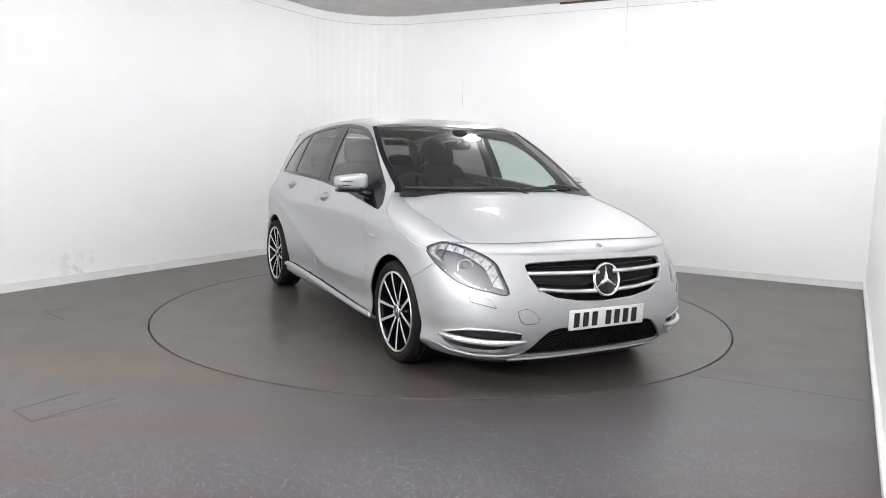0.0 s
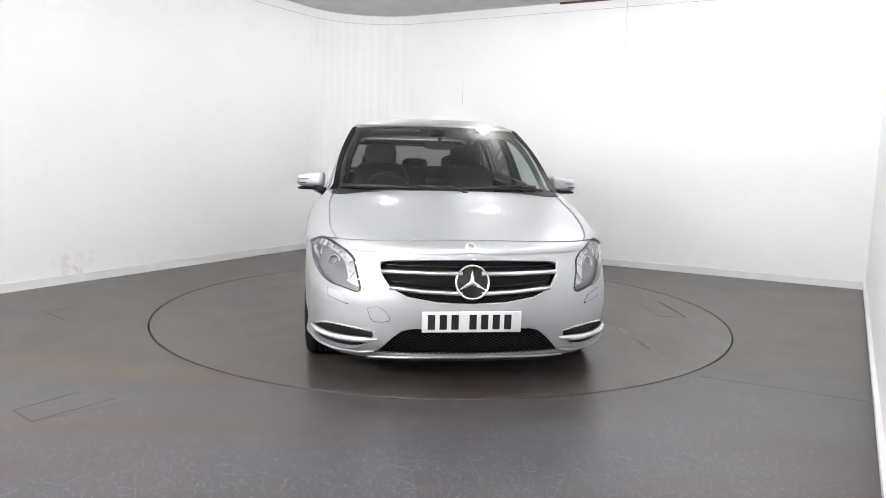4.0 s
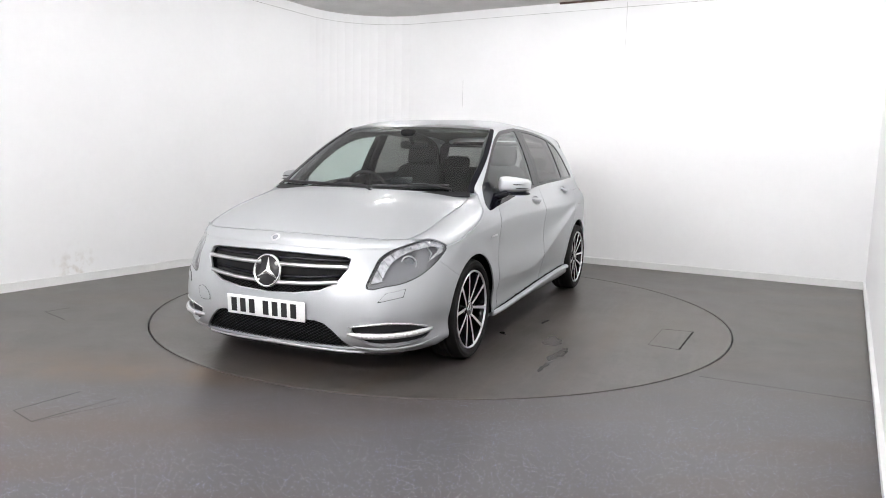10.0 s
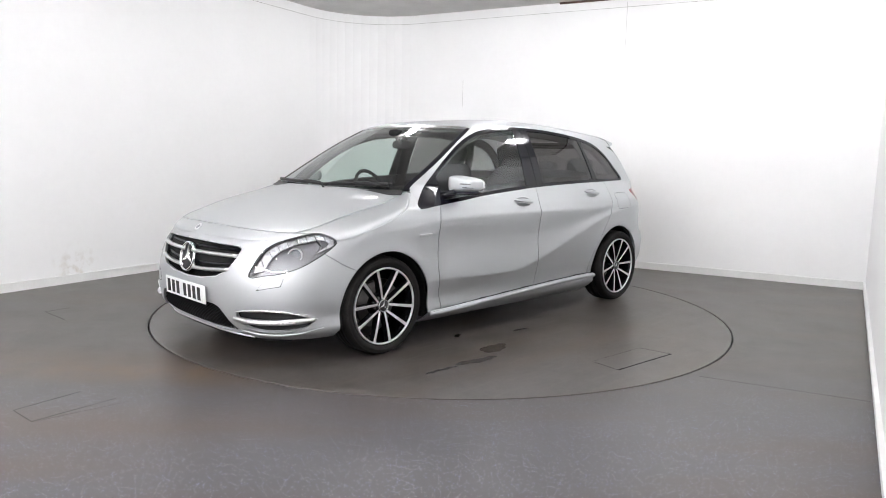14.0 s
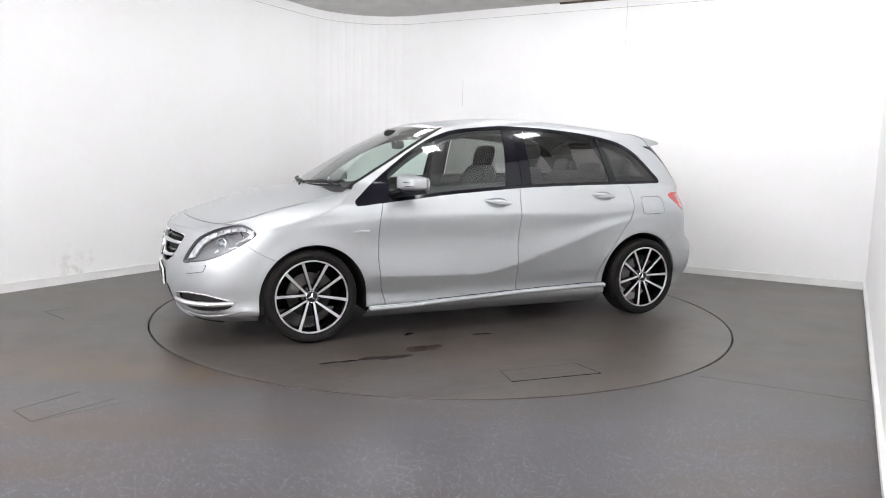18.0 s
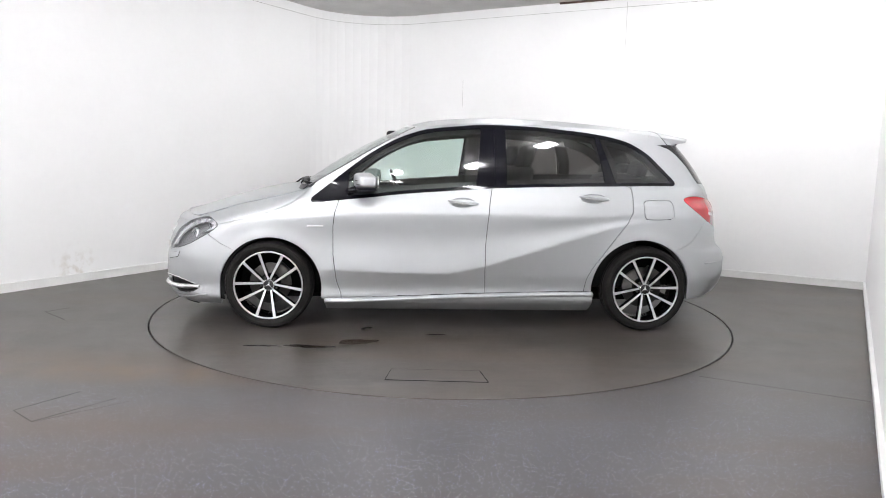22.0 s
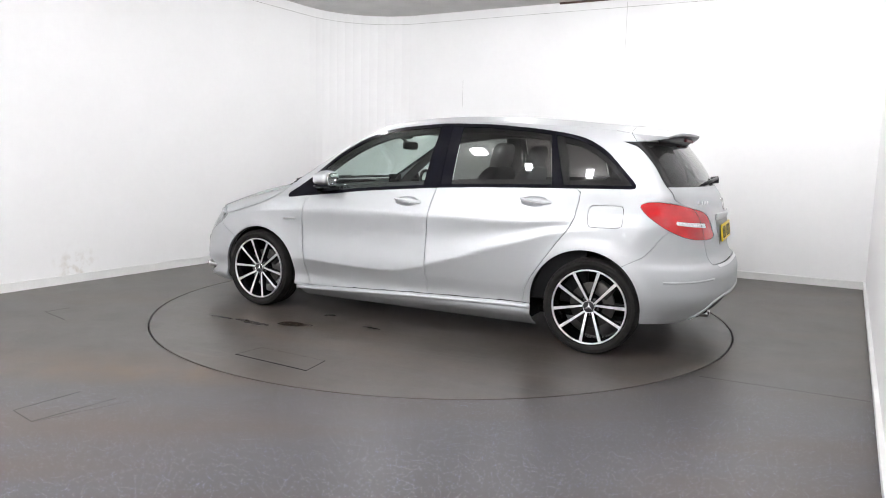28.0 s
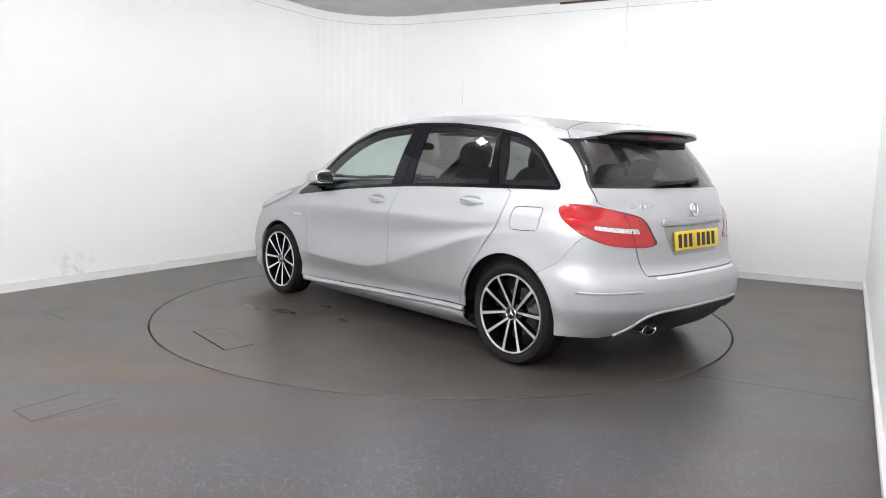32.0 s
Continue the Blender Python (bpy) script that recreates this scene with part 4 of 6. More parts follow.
SCREEN_MESH = grid(screen, np.linspace(0, 1, 24), np.linspace(-0.05, 1, 24))
ws = panel("windscreen", whole(clip(SCREEN_MESH, lambda v: 1.0 + 0 * v[:, 0])), M_SCREEN, car, "clear laminated glass", thick=0)
ws.visible_shadow = False
for side in (False, True):
    edge = grid(lambda U, V: screen(U, V, 0.003), np.linspace(0.955, 1.004, 4), np.linspace(0, 1, 24))
    panel("screen_edge", edge, M_GLOSSBLACK, car, "black bonded glass edge", mirror=side, thick=0.004)
band = grid(lambda U, V: screen(U, V, 0.002), np.linspace(0, 0.97, 24), np.linspace(-0.05, 0.010, 4))
panel("screen_scuttle", whole(band), M_TRIMBLACK, car, "black scuttle strip", thick=0.006)
head = grid(lambda U, V: screen(U, V, 0.003), np.linspace(0, 1.0, 16), np.linspace(0.985, 1.02, 3))
panel("screen_header", whole(head), M_SATIN, car, "bright strip at the roof's front edge", thick=0.005)


# roof
def over_roof(X, V):
    ze = ROOF_EDGE(X)
    w = side_y(X, ze)
    rear, lr = REAR(ze), REAR_ROUND(ze)
    q = np.where(X < rear + lr, np.clip(1 - (1 - np.clip((X - rear) / lr, 0, 1)) ** 2.1, 0, 1) ** (1 / 2.1), 1.0)
    w = w * np.maximum(q, 0.75)
    u = np.cos(V * np.pi / 2)
    return X, w * u, ze + (ROOF_MID(X) - ze) * (1 - u ** 5)


def roof_front(v):
    # the roof starts where the windscreen ends
    return 0.402 - 0.070 * (np.abs(v[:, 1]) / 0.613) ** 2.3 - v[:, 0]


TOPR = grid(over_roof, np.linspace(0.46, -1.50, 70), np.linspace(0, 1, 26))
panel("roof", whole(clip(TOPR, roof_front)), M_PAINT, car, flip=True, thick=0)
# ---------------------------------------------------------------- car: wheels
def lathe_bm(profile, n=64):
    """Turns (radius, y) pairs about the y axis."""
    bm = bmesh.new()
    rows = [[bm.verts.new((r * math.cos(2 * math.pi * i / n), y, r * math.sin(2 * math.pi * i / n))) for i in range(n)] for r, y in profile]
    for a, b in zip(rows, rows[1:]):
        for i in range(n):
            j = (i + 1) % n
            bm.faces.new((a[i], a[j], b[j], b[i]))
    bmesh.ops.recalc_face_normals(bm, faces=bm.faces[:])
    return bm


def disc_face_bm(r, y, n=40, depth=0.01, bevel=0.002):
    bm = lathe_bm([(r * 0.001, y), (r - bevel, y), (r, y - bevel), (r, y - depth), (r * 0.001, y - depth)], n)
    return bm


def star_bm(r, y, depth, width=0.22):
    """Three tapered arms with a raised ridge: the round emblem's inner shape."""
    bm = bmesh.new()
    c = bm.verts.new((0, y + depth, 0))
    tips, notch = [], []
    for k in range(3):
        a = math.pi / 2 + k * 2 * math.pi / 3
        tips.append(bm.verts.new((r * math.cos(a), y + depth * 0.2, r * math.sin(a))))
        b = a + math.pi / 3
        notch.append(bm.verts.new((r * width * math.cos(b), y, r * width * math.sin(b))))
    for k in range(3):
        bm.faces.new((c, notch[k - 1], tips[k]))
        bm.faces.new((c, tips[k], notch[k]))
    bmesh.ops.recalc_face_normals(bm, faces=bm.faces[:])
    ret = bmesh.ops.extrude_face_region(bm, geom=bm.faces[:])
    for v in [g for g in ret["geom"] if isinstance(g, bmesh.types.BMVert)]:
        v.co.y = y - 0.003
    bmesh.ops.recalc_face_normals(bm, faces=bm.faces[:])
    return bm


R_TYRE = 0.307
TYRE = [(0.236, -0.196), (0.262, -0.206), (0.288, -0.198), (0.3015, -0.184), (0.306, -0.172)]
for g in (-0.150, -0.112, -0.076):
    TYRE += [(R_TYRE, g - 0.014), (R_TYRE, g - 0.005), (R_TYRE - 0.007, g - 0.004), (R_TYRE - 0.007, g + 0.004), (R_TYRE, g + 0.005)]
TYRE += [(R_TYRE, -0.052), (0.3060, -0.040), (0.3015, -0.022), (0.2955, -0.012), (0.290, -0.0075), (0.2885, -0.0085), (0.279, -0.004), (0.268, -0.002), (0.2665, -0.0035), (0.256, -0.004), (0.248, -0.010), (0.240, -0.020)]
# five pairs of spokes, each pair closing towards the hub: (foot, tip) angles
LUGS = [(84 + 72 * k + side * 8, 84 + 72 * k + side * 20.3) for k in range(5) for side in (-1, 1)]


def tyre_bm():
    bm = lathe_bm(TYRE, 120)
    # shoulder blocks: nick every other segment of the outer shoulder
    for v in bm.verts:
        r = math.hypot(v.co.x, v.co.z)
        if -0.045 < v.co.y < -0.010 and r > 0.294:
            seg = round(math.atan2(v.co.z, v.co.x) / (2 * math.pi) * 120)
            if seg % 2:
                k = (r - 0.006) / r
                v.co.x, v.co.z = v.co.x * k, v.co.z * k
    return bm


M_RIMBLACK = mat("rim_black", (0.006, 0.006, 0.007), 0.25, coat=0.15, spec=0.3)
M_RIMFACE = mat("machined_alloy", (0.80, 0.80, 0.81), 0.36, metal=1.0, vary=0.03, vary_scale=20)
M_BRAKE = mat("brake_steel", (0.12, 0.115, 0.11), 0.45, metal=0.9, vary=0.15, vary_scale=20)


def spoke_bm(foot, tip):
    """One machined spoke: bright face, black flanks, standing on edge and dished towards the hub."""
    bm = bmesh.new()
    p0 = Vector((math.cos(radians(foot)), math.sin(radians(foot)))) * 0.040
    p1 = Vector((math.cos(radians(tip)), math.sin(radians(tip)))) * 0.236
    u = (p1 - p0).normalized()
    w = Vector((-u.y, u.x))
    rows = []
    for t, half, y, deep in ((0.0, 0.0068, -0.036, 0.05), (0.10, 0.0072, -0.032, 0.05), (0.35, 0.0080, -0.024, 0.045), (0.70, 0.0090, -0.016, 0.04), (1.0, 0.0108, -0.011, 0.035)):
        c = p0.lerp(p1, t)
        pts = [(half, y), (half * 0.86, y + 0.0015), (-half * 0.86, y + 0.0015), (-half, y), (-half * 1.2, y - deep), (half * 1.2, y - deep)]
        rows.append([bm.verts.new((c.x + w.x * h, yy, c.y + w.y * h)) for h, yy in pts])
    for i, (p, q) in enumerate(zip(rows, rows[1:])):
        for k in range(6):
            f = bm.faces.new((p[k], p[(k + 1) % 6], q[(k + 1) % 6], q[k]))
            f.material_index = 0 if k in (0, 1, 2) else 1
    bm.faces.new(rows[0])
    bm.faces.new(rows[-1][::-1])
    bmesh.ops.recalc_face_normals(bm, faces=bm.faces[:])
    return bm


wheel = part("wheel", lathe_bm([(0.240, -0.012), (0.234, -0.022), (0.228, -0.05), (0.222, -0.10), (0.222, -0.19), (0.238, -0.195)], 72), M_RIMBLACK, car, "black alloy rim with machined spokes and a road tyre")
part("tyre", tyre_bm(), M_RUBBER, wheel, "worn black road tyre", smooth=True)
part("rim_lip", lathe_bm([(0.2290, -0.018), (0.2300, -0.0105), (0.2320, -0.0085), (0.2375, -0.0075), (0.2395, -0.009), (0.2405, -0.02)], 96), M_RIMFACE, wheel, "machined silver lip")
for foot, tip in LUGS:
    part("spoke", spoke_bm(foot, tip), [M_RIMFACE, M_RIMBLACK], wheel, smooth=False)
part("hub", lathe_bm([(0.001, -0.034), (0.040, -0.034), (0.052, -0.042), (0.070, -0.060), (0.075, -0.10)], 48), M_RIMBLACK, wheel, "black hub centre")
part("centre_cap", disc_face_bm(0.040, -0.026, 40, 0.012), M_TRIMBLACK, wheel, "dark centre cap")
part("cap_ring", lathe_bm([(0.0345, -0.0255), (0.0355, -0.0225), (0.0385, -0.0225), (0.0405, -0.027)], 48), M_CHROME, wheel, "chrome ring")
part("cap_emblem", star_bm(0.0350, -0.0255, 0.004), M_CHROME, wheel, "chrome emblem")
for k in range(5):
    a = radians(-94 + 72 * k)
    bm = lathe_bm([(0.001, -0.040), (0.007, -0.040), (0.009, -0.043), (0.009, -0.055)], 6)
    bmesh.ops.translate(bm, verts=bm.verts[:], vec=(0.055 * math.cos(a), 0, 0.055 * math.sin(a)))
    part("wheel_bolt", bm, M_BRAKE, wheel, "steel wheel bolt")
part("brake_disc", lathe_bm([(0.05, -0.098), (0.085, -0.098), (0.088, -0.105), (0.143, -0.105), (0.145, -0.107), (0.145, -0.128), (0.05, -0.128)], 60), M_BRAKE, wheel, "bare steel brake disc")
bm = box_bm(-0.055, 0.055, -0.15, -0.075, 0.085, 0.165, 0.012)
bmesh.ops.rotate(bm, verts=bm.verts[:], cent=(0, 0, 0), matrix=Matrix.Rotation(radians(-35), 3, "Y"))
part("brake_caliper", bm, M_BRAKE, wheel, "cast brake caliper")
WHEELS = [(1.346, 0.893, -11), (-1.346, 0.895, 0), (1.346, -0.893, 14), (-1.346, -0.895, 50)]
wheel.matrix_basis = pose(1.346, 0.893, R_TYRE) @ pose(0, 0, 0, 0, -11, 0)
for x, y, turned in WHEELS[1:]:
    copy_thing(wheel, pose(x, y, R_TYRE, 0, 0, 180 if y < 0 else 0) @ pose(0, 0, 0, 0, turned if y > 0 else -turned, 0))

# arches: dark liners, and a closed floor under the car
for cx, cz, r in ((1.33, 0.295, 0.352), (-1.305, 0.31, 0.357)):
    for side in (1, -1):
        bm = bmesh.new()
        n = 40
        rows = []
        for y, rr in ((0.848, r + 0.004), (0.84, r + 0.010), (0.60, r + 0.012)):
            row = []
            for i in range(n + 1):
                a = math.pi * i / n
                row.append(bm.verts.new((cx + rr * math.cos(a), side * y, cz + rr * math.sin(a))))
            lo0, lo1 = bm.verts.new((cx + rr, side * y, 0.21 if cx > 0 else 0.31)), bm.verts.new((cx - rr, side * y, 0.21 if cx > 0 else 0.29))
            rows.append([lo0, *row, lo1])
        for p, q in zip(rows, rows[1:]):
            for i in range(len(p) - 1):
                bm.faces.new((p[i], p[i + 1], q[i + 1], q[i]))
        hub_v = rows[-1]
        bm.faces.new(hub_v)
        part("arch_liner", bm, M_DARK, car, "black wheel arch liner")
part("floor_pan", box_bm(-1.62, 1.62, -0.60, 0.60, 0.175, 0.215, 0.01), M_DARK, car, "black underbody")
part("floor_middle", box_bm(-0.93, 0.955, -0.80, 0.80, 0.165, 0.22, 0.01), M_DARK, car, "black underbody")
part("nose_pan", box_bm(1.62, 2.02, -0.5, 0.5, 0.165, 0.19, 0.005), M_DARK, car, "black underbody")
part("tail_pan", box_bm(-1.95, -1.60, -0.5, 0.5, 0.285, 0.32, 0.005), M_DARK, car, "black underbody")
inner = clip(SKIN, both(no(IN_HEAD, 0.05), lambda v: v[:, 2] - np.where(v[:, 0] < -1.4, 0.30, 0.20), below(BELT, 0.03), ARCHES, lambda v: np.where(v[:, 0] > 1.0, UP_CREASE(v[:, 0]) - 0.03, 9) - v[:, 2], lambda v: np.where(v[:, 0] < -1.4, 1.05, 9) - v[:, 2]))
inner = (inner[0] * np.array([0.982, 1.0, 1.0]) - np.sign(inner[0]) * np.array([0, 0.018, 0]), inner[1])
part("inner_shell", bm_of(whole(inner)), M_DARK, car, "dark inner body shell")
part("exhaust_box", box_bm(-1.62, -1.30, -0.35, 0.45, 0.19, 0.27, 0.03), mat("exhaust_steel", (0.35, 0.34, 0.33), 0.4, metal=0.9, vary=0.2), car, "dull steel silencer")
# ---------------------------------------------------------------- car: nose
NOSE_Z = np.linspace(0.10, 0.80, 141)
NOSE_S = np.linspace(0.0, 1.0, 161)
TABLE_X, TABLE_Y, _ = ring_point(*np.meshgrid(NOSE_S, NOSE_Z))


def nose_at(y, z, out=0.0):
    """A point of the front skin at y and z, set off outwards."""
    k = min(139.999, max(0.0, (z - 0.10) / 0.005))
    i, f = int(k), k - int(k)
    ys = TABLE_Y[i] * (1 - f) + TABLE_Y[i + 1] * f
    xs = TABLE_X[i] * (1 - f) + TABLE_X[i + 1] * f
    y0 = abs(y)
    x = float(np.interp(y0, ys, xs))
    x1, x2 = float(np.interp(y0 - 0.01, ys, xs)), float(np.interp(y0 + 0.01, ys, xs))
    slope = Vector((0.02, x1 - x2, 0.0)).normalized() if y0 > 0.012 else Vector((1, 0, 0))
    return Vector((x + slope.x * out, math.copysign(y0 + slope.y * out, y) if y else 0.0, z))


def tail_at(y, z, out=0.0):
    xr, lr = float(REAR(z)), float(REAR_ROUND(z))
    x, y0 = -1.9, abs(y)
    for _ in range(14):
        q = min(0.999, y0 / float(side_y(np.array(x), np.array(z))))
        n = float(TAIL_POW(z))
        x = 0.5 * x + 0.5 * (xr + lr * (1 - max(0, 1 - q ** n) ** (1 / n)))
    slope = Vector((-1.0, lr * q ** (n - 1) / max(0.1, 1 - q ** n) ** (1 - 1 / n) / 0.85, 0.0)).normalized()
    return Vector((x + slope.x * out, math.copysign(y0 + slope.y * out, y) if y else 0.0, z))


def bar_bm(points, wide, deep, taper=None, up=Vector((0, 0, 1)), n=8):
    """A bar with an oval section along a line: wide across (upwards), deep outwards."""
    bm = bmesh.new()
    rows = []
    for i, p in enumerate(points):
        a, b = points[max(0, i - 1)], points[min(len(points) - 1, i + 1)]
        t = (b - a).normalized()
        s = t.cross(up).normalized()
        u = s.cross(t).normalized()
        k = taper(i / (len(points) - 1)) if taper else 1.0
        rows.append([bm.verts.new(p + u * (math.sin(2 * math.pi * j / n) * wide / 2 * k) + s * (math.cos(2 * math.pi * j / n) * deep / 2 * max(k, 0.3))) for j in range(n)])
    for p, q in zip(rows, rows[1:]):
        for j in range(n):
            bm.faces.new((p[j], p[(j + 1) % n], q[(j + 1) % n], q[j]))
    bm.faces.new(rows[0][::-1])
    bm.faces.new(rows[-1])
    bmesh.ops.recalc_face_normals(bm, faces=bm.faces[:])
    return bm


def skin_patch(region, off, nose_part=True, inset=0.0):
    """The skin inside a region, moved along x by off."""
    m = clip(SKIN, lambda v: region(v) - inset)
    return (m[0] + np.array([off, 0, 0]), m[1])


def line_pts(pairs, out=0.0, n=14, at=None):
    at = at or nose_at
    ys = np.array([p[0] for p in pairs], float)
    zs = np.array([p[1] for p in pairs], float)
    s = np.linspace(0, 1, len(pairs))
    tt = np.linspace(0, 1, n)
    return [at(float(np.interp(t, s, ys)), float(np.interp(t, s, zs)), out) for t in tt]


# radiator grille: a deep black tub, a honeycomb low down, two chrome bars
grille = panel("grille", whole(skin_patch(IN_GRILLE, -0.055, inset=-0.02)), M_GLOSSBLACK, car, "black grille with chrome bars", thick=0.01)
for zo, (z_mid, z_end, y_end) in enumerate(((0.629, 0.631, 0.466), (0.527, 0.552, 0.425))):
    for sg in (1, -1):
        pts = line_pts([(sg * 0.05, z_mid), (sg * 0.25, z_mid + (z_end - z_mid) * 0.35), (sg * y_end, z_end)], -0.008)
        part("grille_bar", bar_bm(pts, 0.024, 0.03), M_SATIN, grille, "chrome bar")
        pts = line_pts([(sg * 0.05, z_mid + 0.030), (sg * 0.25, z_mid + 0.030 + (z_end - z_mid) * 0.35), (sg * (y_end - 0.0), z_end + 0.028)], -0.036)
        part("grille_vane", bar_bm(pts, 0.018, 0.016), M_GLOSSBLACK, grille, "black vane")
for sg in (1, -1):
    part("grille_rim", bar_bm([nose_at(sg * y, z, -0.004) for y, z in GRILLE], 0.010, 0.012), M_SATIN, grille, "slim bright rim")


def honeycomb(region, off, size, name, parent, z0, z1, y1, label):
    """A net of slim diagonal wires behind an opening."""
    bm = bmesh.new()
    zs = np.linspace(z0, z1, 24)
    for dirn in (1, -1):
        for c in np.arange(-1.2, 1.2, size):
            pts = [nose_at(c + dirn * (z - z0) * 1.9, z, off) if abs(c + dirn * (z - z0) * 1.9) < y1 else None for z in zs]
            arr = np.array([tuple(p) if p else (0, 9, 0) for p in pts])
            ok = (region(arr) > -0.004) & (np.abs(arr[:, 1]) < 5)
            run = [p for p, k in zip(pts, ok) if k]
            if len(run) < 2:
                continue
            rows = [[bm.verts.new(p + Vector(d)) for d in ((0, 0.0022, 0), (0.006, 0, 0), (0, -0.0022, 0))] for p in (run[0], *run[1:-1:3], run[-1])]
            for p, q in zip(rows, rows[1:]):
                for j in range(3):
                    bm.faces.new((p[j], p[(j + 1) % 3], q[(j + 1) % 3], q[j]))
    return part(name, bm, M_TRIMBLACK, parent, label, smooth=False)


honeycomb(IN_GRILLE, -0.035, 0.030, "honeycomb", grille, 0.47, 0.535, 0.42, "black honeycomb mesh")
lower = panel("lower_grille", whole(skin_patch(IN_LOWER, -0.06, inset=-0.02)), M_TRIMBLACK, car, "black lower air intake", thick=0.01)
honeycomb(IN_LOWER, -0.022, 0.032, "honeycomb", lower, 0.178, 0.345, 0.52, "black honeycomb mesh")
part("chrome_lip", bar_bm([nose_at(y, 0.170 - 0.01 * (abs(y) / 0.52) ** 2, 0.002) for y in np.linspace(-0.53, 0.53, 31)], 0.013, 0.016), M_SATIN, car, "bright strip along the bumper's lower edge")
part("front_splitter", bar_bm([nose_at(y, 0.150, -0.03) for y in np.linspace(-0.70, 0.70, 31)], 0.03, 0.05), M_TRIMBLACK, car, "black lip under the bumper")

# round emblem in the grille, small badge on the bonnet's lip
emblem = part("emblem", lathe_bm([(0.078, 0.0), (0.080, 0.010), (0.0855, 0.013), (0.091, 0.010), (0.093, 0.0), (0.090, -0.02)], 64), M_CHROME, car, "round chrome emblem")
part("emblem_dish", disc_face_bm(0.080, 0.000, 48, 0.02), M_TRIMBLACK, emblem, "black dish")
part("emblem_arms", star_bm(0.082, 0.002, 0.014, 0.20), M_CHROME, emblem, "chrome arms")
emblem.matrix_basis = Matrix.Translation((2.182, 0, 0.586)) @ pose(0, 0, 0, 0, 0, -90) @ pose(0, 0, 0, 10)
badge = part("bonnet_badge", lathe_bm([(0.001, 0.003), (0.022, 0.003), (0.027, 0.002), (0.028, 0.0)], 32), M_SATIN, car, "small round badge")
part("badge_centre", disc_face_bm(0.017, 0.0045, 24, 0.004), mat("badge_grey", (0.30, 0.31, 0.33), 0.3, metal=0.6), badge, "dark centre")
badge.matrix_basis = Matrix.Translation((2.112, 0, 0.763)) @ pose(0, 0, 0, 0, 0, -90) @ pose(0, 0, 0, 48)

# number plates: the characters are plain bars
M_PLATE_W = mat("plate_white", (0.80, 0.80, 0.79), 0.35, vary=0.03)
M_PLATE_Y = mat("plate_yellow", (0.80, 0.56, 0.02), 0.35, vary=0.03)
M_INK = mat("plate_ink", (0.012, 0.012, 0.013), 0.5)


def plate_thing(material, label):
    ob = part("number_plate", box_bm(-0.26, 0.26, -0.005, 0.005, -0.0555, 0.0555, 0.004), material, car, label)
    x = -0.212
    for k in range(7):
        if k == 4:
            x += 0.033
        part("character_bar", box_bm(x + 0.005, x + 0.043, 0.0045, 0.0062, -0.0395, 0.0395, 0.0005), M_INK, ob, "plain black bar", smooth=False)
        x += 0.061
    for sx in (-0.235, 0.235):
        for sz in (-0.038, 0.040):
            bm = disc_face_bm(0.005, 0.007, 12, 0.004, 0.001)
            bmesh.ops.translate(bm, verts=bm.verts[:], vec=(sx, 0, sz))
            part("screw", bm, M_SATIN, ob, "plate screw")
    return ob


pf = plate_thing(M_PLATE_W, "white front number plate with dark bars")
pf.matrix_basis = Matrix.Translation((2.206, 0, 0.383)) @ pose(0, 0, 0, 0, 0, -90) @ pose(0, 0, 0, -3)
part("plate_holder", box_bm(2.165, 2.2005, -0.22, 0.22, 0.335, 0.43, 0.006), M_TRIMBLACK, car, "black plate holder")

